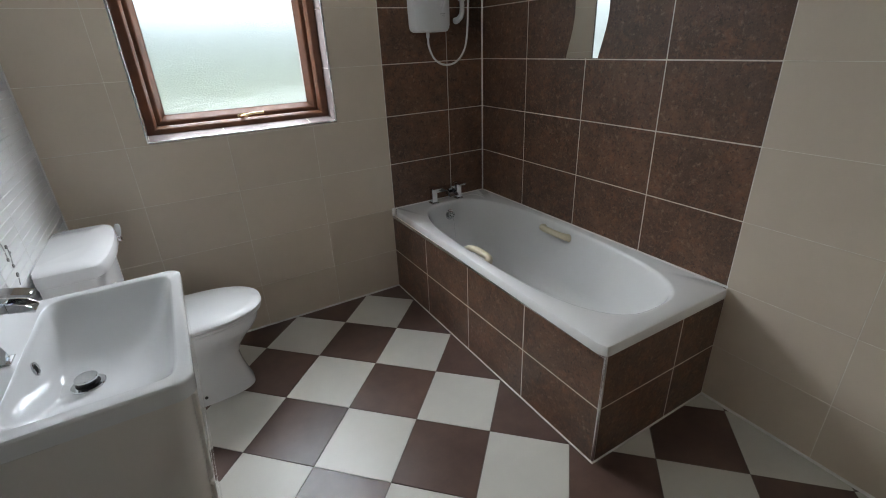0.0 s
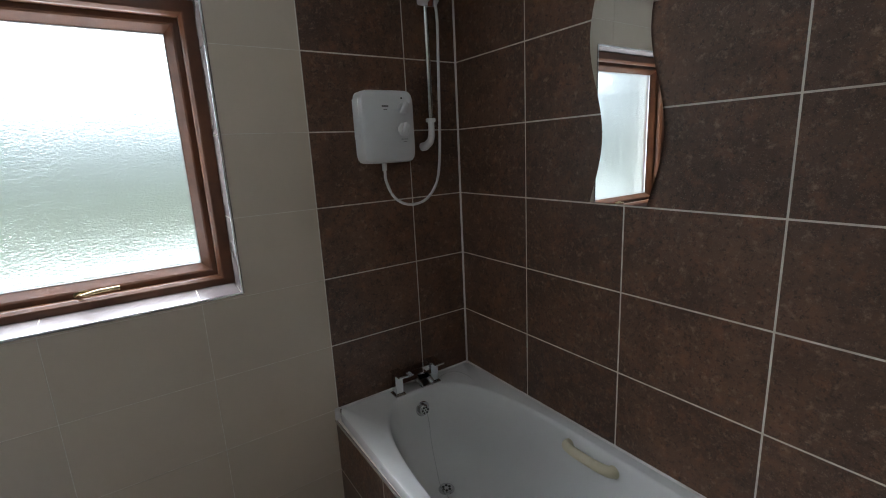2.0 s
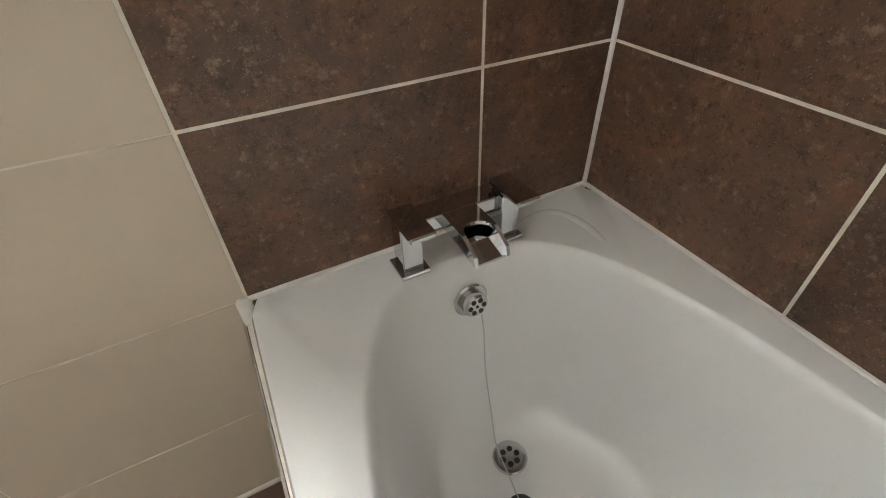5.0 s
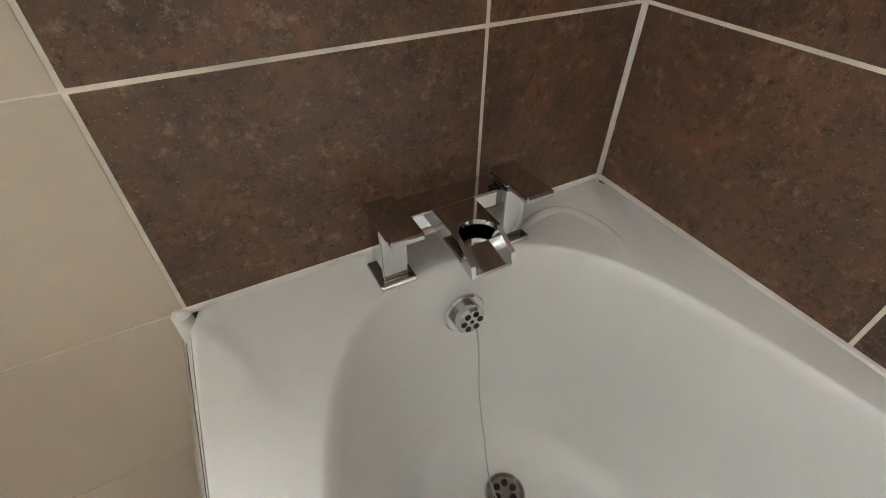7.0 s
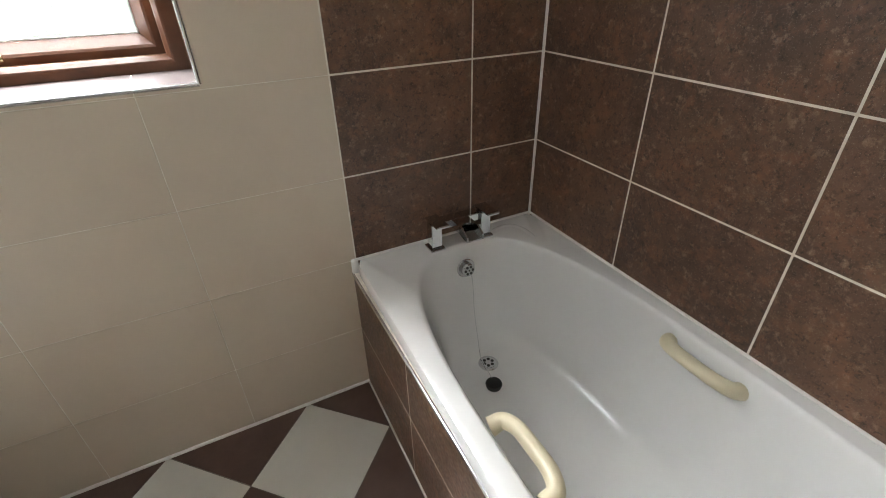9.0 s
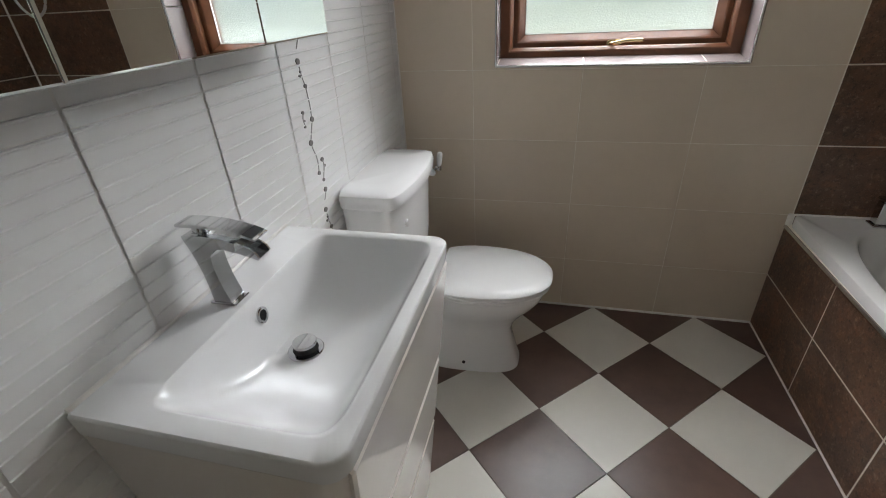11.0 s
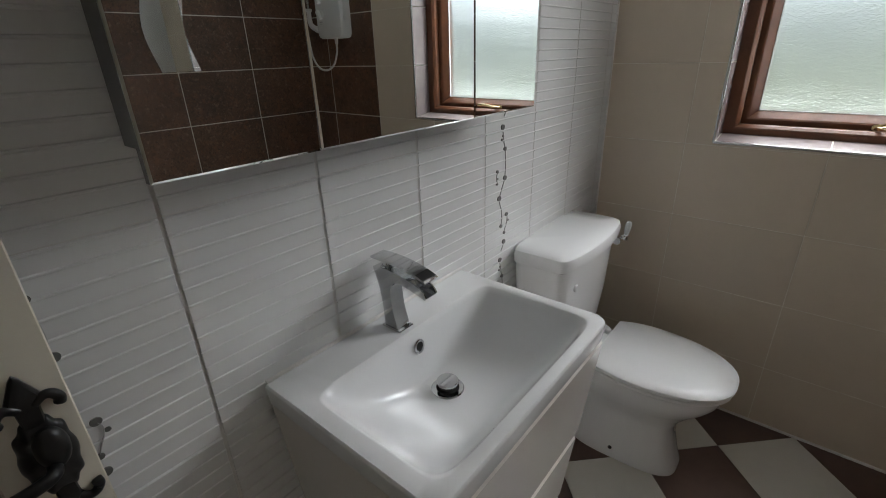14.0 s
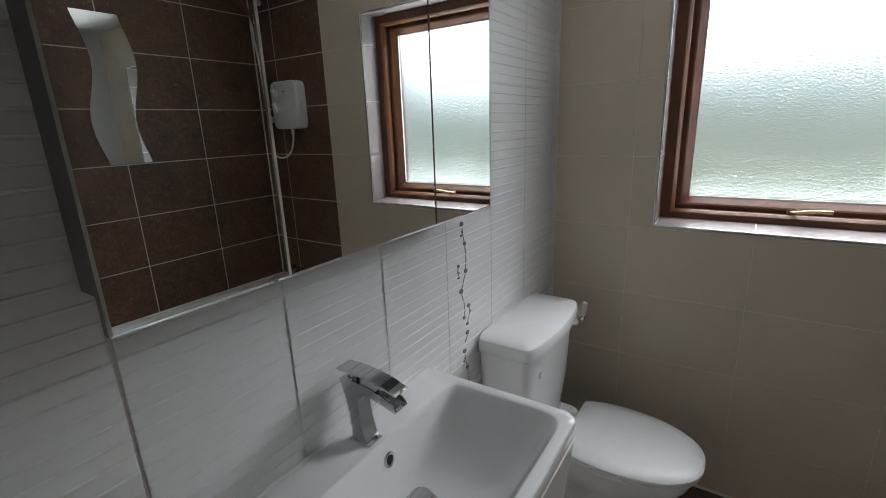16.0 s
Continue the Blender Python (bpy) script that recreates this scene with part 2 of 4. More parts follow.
def prism(outline, axis, a, b, bevel=0.0, seg=2):
    """A flat outline of (u, v) pairs, pushed from a to b along an axis."""
    put = {"x": lambda u, v, w: (w, u, v), "y": lambda u, v, w: (u, w, v), "z": lambda u, v, w: (u, v, w)}[axis]
    bm = loft([[put(u, v, a) for u, v in outline], [put(u, v, b) for u, v in outline]])
    if bevel:
        bmesh.ops.bevel(bm, geom=bm.edges[:], offset=bevel, segments=seg, affect="EDGES", profile=0.5)
    return bm


def disc(centre, normal, r, depth, n=24, bevel=0.0):
    c, d = Vector(centre), Vector(normal).normalized()
    rings = [(r, 0), (r, depth - bevel), (r - bevel, depth)] if bevel else [(r, 0), (r, depth)]
    side = d.cross(Vector((0, 0, 1)) if abs(d.z) < 0.9 else Vector((0, 1, 0))).normalized()
    up = side.cross(d)
    return loft([[c + d * h + q * (math.cos(2 * math.pi * k / n) * side + math.sin(2 * math.pi * k / n) * up) for k in range(n)] for q, h in rings])


# ---- the room: west -0.556, east 1.732, north 2.49, south -0.17 ----
W, E, N, S, H = -0.556, 1.732, 2.49, -0.17, 2.43
WX0, WX1, WZ0, WZ1, WY = -0.148, 0.751, 1.121, 2.105, 2.598     # window opening, face of its frame
BX0, BY0 = 1.035, 0.785                                          # bath panel, near end of the bath
TH = 0.0006                                                      # how far tiles stand proud of the grout
ROWS_Z = [0.0] + [0.264 + 0.2815 * k for k in range(8)] + [H]


def structure(name, bm, mat, label):
    return tagged(part(name, bm, mat), label, "wall" if "wall" in name else name.split("_")[0], kind="structure")


bm = bmesh.new()
for b in ((W - 0.2, WX0, -0.36, H + 0.1), (WX1, E + 0.2, -0.36, H + 0.1), (WX0, WX1, -0.36, WZ0 - 0.004), (WX0, WX1, WZ1 + 0.004, H + 0.1)):
    add_box(bm, b[0], b[1], N, N + 0.30, b[2], b[3])
wall_n = structure("wall_north", bm, GROUT, "tiled outside wall with a window opening and pale grout")
wall_e = structure("wall_east", box(E, E + 0.12, S - 1.6, N, -0.36, H + 0.1), GROUT, "wall tiled brown over the bath and cream beyond")
wall_w = structure("wall_west", box(W - 0.12, W, S - 1.6, N, -0.36, H + 0.1), WHITE_GROUT, "wall tiled with white ribbed tiles behind the basin")
DX0, DX1, DH = -0.43, 0.345, 2.01
bm = bmesh.new()
add_box(bm, W, DX0, S - 0.1, S, 0, H)
add_box(bm, DX1, E, S - 0.1, S, 0, H)
add_box(bm, DX0, DX1, S - 0.1, S, DH, H)
structure("wall_south", bm, PLASTER, "plain painted wall with the doorway")
structure("wall_hall", box(W, E, S - 1.72, S - 1.6, -0.36, H + 0.1), PLASTER, "plain painted hall wall beyond the doorway")
floor = structure("floor", box(W - 0.12, E + 0.12, S - 0.1, N, -0.1, -0.0025), GREY_GROUT, "checkered brown and cream ceramic floor laid diagonally")
structure("floor_hall", box(W, E, S - 1.6, S - 0.1, -0.1, -0.002), CARPET, "plain carpeted hall floor")
structure("ceiling", box(W - 0.12, E + 0.12, S - 1.6, N, H, H + 0.1), CEIL, "plain white painted ceiling")
structure("ground", box(-250, 250, -250, 250, -0.5, -0.35), LAWN, "green lawn outside the window")


def door_casing():
    for i, (x0, x1, z0, z1) in enumerate(((DX0 - 0.06, DX0, 0, DH + 0.06), (DX1, DX1 + 0.06, 0, DH + 0.06), (DX0, DX1, DH, DH + 0.06))):
        structure("trim", box(x0, x1, S + 0.001, S + 0.016, z0, z1, 0.003), DOOR_PAINT, "cream painted door casing")


door_casing()


# ---- bath with tiled panels ----
def bath():
    t = thing("bath", "white acrylic bath with cream grips and a brown tiled panel", "bath", (1.38, 1.64, 0))
    inv = Matrix.Translation((-1.38, -1.64, 0))
    x0, x1, y0, y1 = BX0 - 0.006, E - 0.001, BY0 - 0.008, N - 0.001

    def p(name, bm, mat, parent=None, label="", smooth=False):
        if parent is None:
            bm.transform(inv)
        ob = part(name, bm, mat, parent or t, label, smooth)
        return ob
    R = [oval(x0 + 0.012, x1, y0 + 0.012, y1, 0.505, 60, 160), oval(x0, x1, y0, y1, 0.505, 60, 160), oval(x0, x1, y0, y1, 0.532, 60, 160), oval(x0 + 0.004, x1, y0 + 0.004, y1, 0.542, 60, 160),
         oval(x0 + 0.012, x1 - 0.004, y0 + 0.012, y1 - 0.004, 0.546, 50, 160), oval(1.076, 1.692, 0.843, 2.418, 0.546, 2.85, 160),
         oval(1.081, 1.688, 0.849, 2.413, 0.5445, 2.85, 160), oval(1.087, 1.683, 0.857, 2.408, 0.539, 2.85, 160), oval(1.093, 1.679, 0.867, 2.403, 0.528, 2.85, 160), oval(1.110, 1.670, 0.897, 2.392, 0.47, 2.85, 160),
         oval(1.150, 1.656, 0.955, 2.374, 0.36, 2.9, 160), oval(1.178, 1.640, 1.03, 2.345, 0.25, 3.0, 160), oval(1.20, 1.615, 1.10, 2.318, 0.185, 3.0, 160),
         oval(1.235, 1.578, 1.17, 2.285, 0.155, 2.8, 160), oval(1.29, 1.52, 1.30, 2.23, 0.147, 2.5, 160), oval(1.37, 1.43, 1.6, 1.9, 0.146, 2, 160)]
    tub = loft(R, False, True)
    for v in tub.verts:      # the long side runs a little askew
        v.co.x += (-0.011 + 0.029 * (v.co.y - y0) / (y1 - y0)) * max(0.0, (x1 - v.co.x) / (x1 - x0)) ** 2
    p("tub", tub, ACRYLIC, smooth=True)
    # raised soap ledge in the tap corner
    p("ledge", tube(smooth_line([(1.515, 2.418, 0.530), (1.535, 2.434, 0.5355), (1.563, 2.443, 0.5365), (1.598, 2.443, 0.5365), (1.622, 2.424, 0.5365), (1.634, 2.385, 0.5365), (1.634, 2.34, 0.5355), (1.626, 2.305, 0.530)]), 0.013, 16), ACRYLIC, smooth=True)
    p("edge_strip", box(BX0 - 0.005, BX0 - 0.0004, BY0 + 0.004, N - 0.004, 0.492, 0.5045, 0.0018, 2), STEEL, label="bright slim strip under the bath rim")
    # carcass and its tiles
    core = p("panel", add_box(box(BX0 + 0.0007, BX0 + 0.03, BY0 + 0.0007, N - 0.001, 0, 0.506), BX0 + 0.03, E - 0.001, BY0 + 0.0007, BY0 + 0.03, 0, 0.506), GROUT, label="pale grouted panel backing")
    ys = [BY0, 1.208, 1.636, 2.063, N]
    for z0, z1 in ((0.006, 0.261), (0.267, 0.505)):
        for a, b in zip(ys, ys[1:]):
            p("tile", box(BX0, BX0 + 0.006, a + 0.003, b - 0.003, z0, z1, 0.0008, 1), BROWN)
        for a, b in ((BX0 + 0.012, 1.459), (1.465, E - 0.004)):
            p("tile", box(a, b, BY0, BY0 + 0.006, z0, z1, 0.0008, 1), BROWN)
    p("corner_trim", tube([(BX0 + 0.004, BY0 + 0.004, 0.0), (BX0 + 0.004, BY0 + 0.004, 0.505)], 0.006, 12), STEEL, label="slim bright metal corner trim", smooth=True)
    p("sealant", add_box(box(BX0 - 0.006, BX0, BY0 - 0.006, N - 0.002, 0, 0.006, 0.002, 1), BX0, E - 0.002, BY0 - 0.006, BY0, 0, 0.006, 0.002, 1), SEALANT)
    p("sealant", add_tube(tube([(E - 0.002, BY0, 0.547), (E - 0.002, N - 0.003, 0.547)], 0.005, 8), [(BX0, N - 0.002, 0.547), (E - 0.002, N - 0.002, 0.547)], 0.005, 8), SEALANT, smooth=True)

    p("sealant", tube([(BX0 + 0.009, N - 0.006, 0.496), (BX0 + 0.009, N - 0.006, 0.547), (BX0 + 0.010, N - 0.004, 0.553)], [0.012, 0.012, 0.006], 12), SEALANT, smooth=True)

    # grips on both long sides
    for x, sgn in ((1.674, -1), (1.126, 1)):
        line = smooth_line([(x + 0.006 * -sgn, 1.602, 0.492), (x + sgn * 0.022, 1.610, 0.503), (x + sgn * 0.036, 1.645, 0.508), (x + sgn * 0.038, 1.70, 0.508), (x + sgn * 0.036, 1.752, 0.508), (x + sgn * 0.022, 1.785, 0.503), (x - sgn * 0.006, 1.793, 0.492)])
        n = len(line) - 1
        p("grip", tube(line, [0.0175 + 0.005 * abs(2 * i / n - 1) ** 3 for i in range(n + 1)], 14), IVORY, label="ivory plastic grip", smooth=True)
    # overflow
    c, d = Vector((1.397, 2.386, 0.462)), Vector((0, -1, 0.12)).normalized()
    ov = p("overflow", disc(c, d, 0.034, 0.006, 32, 0.003), CHROME, label="round chrome overflow", smooth=True)
    q = disc(c + d * 0.005, d, 0.0235, 0.02, 28, 0.004)
    q.transform(inv)
    p("rose", q, CHROME, ov, smooth=True)
    for k in range(7):
        a = 2 * math.pi * k / 6
        o = Vector((math.cos(a), 0, math.sin(a))) * (0.0135 if k < 6 else 0)
        o -= d * o.dot(d)
        q = disc(c + d * 0.0252 + o, d, 0.0048 if k < 6 else 0.003, 0.0006, 12)
        q.transform(inv)
        p("opening", q, HOLE, ov)
    # waste
    c, d = Vector((1.398, 2.224, 0.1525)), Vector((0, 0, 1))
    ws = p("waste", disc(c, d, 0.035, 0.005, 32, 0.003), CHROME, label="chrome waste grid", smooth=True)
    q = disc(c + d * 0.0052, d, 0.0255, 0.0008, 28)
    q.transform(inv)
    p("shadow_ring", q, STEEL, ws)
    for k in range(6):
        a = 2 * math.pi * k / 6
        q = disc(c + d * 0.0062 + Vector((math.cos(a), math.sin(a), 0)) * 0.0155, d, 0.0058, 0.0005, 12)
        q.transform(inv)
        p("opening", q, HOLE, ws)
    # ball chain and plug
    chain = bmesh.new()
    line = smooth_line([(1.405, 2.362, 0.455), (1.407, 2.352, 0.40), (1.405, 2.336, 0.30), (1.400, 2.30, 0.205), (1.385, 2.255, 0.165), (1.375, 2.20, 0.163), (1.365, 2.15, 0.168)], 30)
    add_tube(chain, line, 0.0008, 5)
    for q in line[::2]:
        bmesh.ops.create_icosphere(chain, subdivisions=1, radius=0.0019, matrix=Matrix.Translation(q))
    p("chain", chain, STEEL, label="thin bead chain", smooth=True)
    pl = bmesh.new()
    add_loft(pl, [oval(1.336, 1.386, 2.106, 2.156, 0.150, 2, 28), oval(1.338, 1.384, 2.108, 2.154, 0.158, 2, 28), oval(1.333, 1.389, 2.103, 2.159, 0.161, 2, 28), oval(1.335, 1.387, 2.105, 2.157, 0.166, 2, 28)])
    p("plug", pl, RUBBER, label="black rubber plug", smooth=True)


bath()


def bath_mixer():
    t = thing("bath_mixer_tap", "square chrome bath mixer tap with waterfall spout", "tap", (1.395, 2.43, 0.546))
    inv = Matrix.Translation((-1.395, -2.43, -0.546))

    def p(name, bm, label="", mat=CHROME):
        bm.transform(inv)
        bm.transform(Matrix.Diagonal((1.0, 1.0, 1.25, 1.0)))
        return part(name, bm, mat, t, label, name == "neck")
    for x in (1.305, 1.489):
        p("base_plate", box(x - 0.026, x + 0.026, 2.402, 2.458, 0.546, 0.553, 0.0025))
        p("pillar", box(x - 0.018, x + 0.018, 2.412, 2.450, 0.553, 0.622, 0.002))
        lev = box(x - 0.0215, x + 0.0215, 2.364, 2.454, 0.627, 0.635, 0.0025)
        lev.transform(Matrix.Translation((0, 2.43, 0.63)) @ Matrix.Rotation(radians(-1), 4, "X") @ Matrix.Translation((0, -2.43, -0.63)))
        p("lever", lev)
        p("neck", disc((x, 2.431, 0.621), (0, 0, 1), 0.011, 0.008, 20))
    p("bridge", box(1.322, 1.472, 2.424, 2.468, 0.598, 0.619, 0.002))
    # spout: a slab that turns down to an open trough
    side = [(2.425, 0.619), (2.36, 0.619), (2.325, 0.605), (2.321, 0.592), (2.34, 0.593), (2.37, 0.598), (2.425, 0.598)]
    bm = bmesh.new()
    for a, b in ((1.365, 1.371), (1.421, 1.427)):
        add_loft(bm, [[(a, y, z) for y, z in side], [(b, y, z) for y, z in side]])
    low = [(2.425, 0.604), (2.36, 0.604), (2.323, 0.594), (2.323, 0.590), (2.36, 0.598), (2.425, 0.598)]
    add_loft(bm, [[(1.371, y, z) for y, z in low], [(1.421, y, z) for y, z in low]])
    arc = [(1.371 + 0.025 + 0.025 * math.cos(math.pi * k / 14), 2.360 + 0.024 * math.sin(math.pi * k / 14)) for k in range(15)]
    outline = [(1.371, 2.360), (1.371, 2.425), (1.421, 2.425)] + [(x, y) for x, y in arc]
    add_loft(bm, [[(x, y, 0.6135) for x, y in outline], [(x, y, 0.619) for x, y in outline]])
    p("spout", bm)


bath_mixer()


# ---- vanity unit with basin ----
def vanity():
    x0, y0, y1 = W + 0.008, 0.882, 1.486
    t = thing("vanity_unit", "white high-gloss tapered vanity unit with three drawers", "vanity unit", (-0.36, 1.184, 0))
    inv = Matrix.Translation((0.36, -1.184, 0))

    def at(z):
        k = 1 - z / 0.842
        return y0 - 0.003 + TAPER * k, y1 - 0.002 - TAPER * k, -0.136 - TAPER_X * k

    def slab(z0, z1, grow_x, inset_y, p, back):
        rings = []
        for z in (z0, z1):
            a, b, f = at(z)
            rings.append(dee(back, f + grow_x, a + inset_y, b - inset_y, z, 0.034, 200))
        return loft(rings, True, False)
    bm = slab(0.004, 0.842, 0, 0, 16, x0)
    bm.transform(inv)
    part("body", bm, GLOSS, t, "", True)
    for z0, z1 in ((0.558, 0.836), (0.337, 0.548), (0.03, 0.327)):
        rings = []
        for z, dx in ((z0, 0.001), (z0 + 0.003, 0.010), (z1 - 0.012, 0.010), (z1, 0.001)):
            a, b, f = at(z)
            rings.append([(f - 0.012, a + 0.034, z), (f + dx - 0.004, a + 0.030, z), (f + dx, a + 0.036, z), (f + dx, b - 0.012, z), (f + dx - 0.006, b - 0.004, z), (f - 0.012, b - 0.012, z)])
        bm = loft(rings)
        bm.transform(inv)
        part("drawer", bm, GLOSS, t, "glossy white drawer front with a chamfered top grip")


TAPER, TAPER_X = 0.075, 0.08
vanity()


def basin():
    x0, x1, y0, y1 = W + 0.004, -0.122, 0.876, 1.487
    t = thing("wash_basin", "white rectangular basin with rounded rim on the vanity unit", "basin", (-0.36, 1.184, 0.844))
    inv = Matrix.Translation((0.36, -1.184, -0.844))
    n = 200
    R = [dee(x0, x1 - 0.003, y0 + 0.003, y1 - 0.003, 0.8425, 0.036, n), dee(x0, x1 - 0.0028, y0 + 0.0028, y1 - 0.0028, 0.844, 0.036, n), dee(x0, x1, y0, y1, 0.880, 0.036, n), dee(x0, x1 - 0.001, y0 + 0.001, y1 - 0.001, 0.8835, 0.036, n), dee(x0, x1 - 0.004, y0 + 0.004, y1 - 0.004, 0.886, 0.034, n),
         oval(-0.452, -0.146, 0.910, 1.458, 0.886, 12, n), oval(-0.449, -0.150, 0.915, 1.454, 0.883, 11, n), oval(-0.446, -0.157, 0.924, 1.446, 0.872, 9, n),
         oval(-0.441, -0.175, 0.965, 1.415, 0.832, 7, n), oval(-0.436, -0.20, 1.02, 1.37, 0.795, 5, n), oval(-0.430, -0.235, 1.075, 1.315, 0.768, 4, n), oval(-0.422, -0.29, 1.13, 1.26, 0.758, 3, n), oval(-0.39, -0.34, 1.17, 1.22, 0.756, 2, n)]
    bm = loft(R, False, True)
    bm.transform(inv)
    part("bowl", bm, PORCELAIN, t, "", True)
    c = Vector((-0.366, 1.195, 0.757))
    bm = disc(c, (0, 0, 1), 0.037, 0.004, 36, 0.002)
    bm.transform(inv)
    ws = part("waste", bm, CHROME, t, "chrome click waste", True)
    for r, z, h, m, nm in ((0.026, 0.0042, 0.0015, HOLE, "gap"), (0.019, 0.005, 0.012, RUBBER, "stem"), (0.0245, 0.017, 0.006, CHROME, "cap")):
        bm = disc(c + Vector((0, 0, z)), (0, 0, 1), r, h, 30, 0.001)
        bm.transform(inv)
        part(nm, bm, m, ws, "", True)
    c, d = Vector((-0.4405, 1.188, 0.842)), Vector((1, 0, 0.12)).normalized()
    ring = bmesh.new()
    u, v = Vector((0, 1, 0)), d.cross(Vector((0, 1, 0)))
    rings = [[c + d * h + r * (math.cos(2 * math.pi * k / 28) * u + 1.15 * math.sin(2 * math.pi * k / 28) * v) for k in range(28)] for r, h in ((0.0155, -0.003), (0.0155, 0.0015), (0.0135, 0.003), (0.0105, 0.002), (0.0095, -0.001))]
    add_loft(ring, rings, False, False)
    ring.transform(inv)
    part("overflow_ring", ring, CHROME, t, "chrome overflow ring", True)
    bm = disc(c - d * 0.0005, d, 0.0102, 0.001, 24)
    bm.transform(inv)
    part("overflow_hole", bm, HOLE, t)


basin()
structure("trim", add_tube(bmesh.new(), [(W + 0.006, 0.882, 0.887), (W + 0.006, 1.486, 0.887)], 0.005, 8), SEALANT, "white sealant bead behind the basin")


def basin_tap():
    t = thing("basin_tap", "tall chrome waterfall basin mixer tap on the basin", "tap", (-0.491, 1.175, 0.886))
    inv = Matrix.Translation((0.491, -1.175, -0.886))

    def p(name, bm, label=""):
        bm.transform(inv)
        return part(name, bm, CHROME, t, label, name in ("neck", "collar", "body", "lever"))
    a, b = 1.156, 1.193
    p("foot", box(-0.518, -0.462, a - 0.003, b + 0.003, 0.886, 0.890, 0.0012))
    back = smooth_line([(-0.511, 0, 0.889), (-0.512, 0, 0.93), (-0.517, 0, 0.97), (-0.526, 0, 1.005), (-0.535, 0, 1.028)], 4)
    top = smooth_line([(-0.534, 0, 1.0295), (-0.505, 0, 1.032), (-0.465, 0, 1.030), (-0.428, 0, 1.023)], 4)
    under = smooth_line([(-0.428, 0, 1.003), (-0.452, 0, 1.008), (-0.470, 0, 1.006), (-0.482, 0, 0.996), (-0.487, 0, 0.975), (-0.482, 0, 0.93), (-0.471, 0, 0.889)], 4)
    p("body", prism([(q.x, q.z) for q in back + top + under], "y", a, b, 0.0009, 1))
    # open trough at the tip: two cheeks and a floor
    cheek = [(-0.428, 1.003), (-0.428, 1.023), (-0.412, 1.019), (-0.398, 1.013), (-0.389, 1.006), (-0.384, 0.997), (-0.387, 0.992), (-0.405, 0.998)]
    for u, v in ((a, a + 0.004), (b - 0.004, b)):
        p("spout_cheek", prism(cheek, "y", u, v, 0.0006, 1))
    p("spout_floor", prism([(-0.428, 1.003), (-0.428, 1.007), (-0.405, 1.002), (-0.385, 0.996), (-0.387, 0.992), (-0.405, 0.998)], "y", a + 0.004, b - 0.004))
    up = smooth_line([(-0.539, 0, 1.053), (-0.50, 0, 1.0545), (-0.455, 0, 1.052), (-0.412, 0, 1.044), (-0.381, 0, 1.034)], 5)
    low = smooth_line([(-0.383, 0, 1.030), (-0.414, 0, 1.039), (-0.456, 0, 1.0465), (-0.50, 0, 1.048), (-0.539, 0, 1.048)], 5)
    p("lever", prism([(q.x, q.z) for q in up + low], "y", a - 0.001, b + 0.001, 0.0008, 1))
    p("neck", disc((-0.507, 1.175, 1.029), (0, 0, 1), 0.0125, 0.020, 24))
    p("collar", disc((-0.507, 1.175, 1.029), (0, 0, 1), 0.018, 0.005, 24, 0.002))


basin_tap()


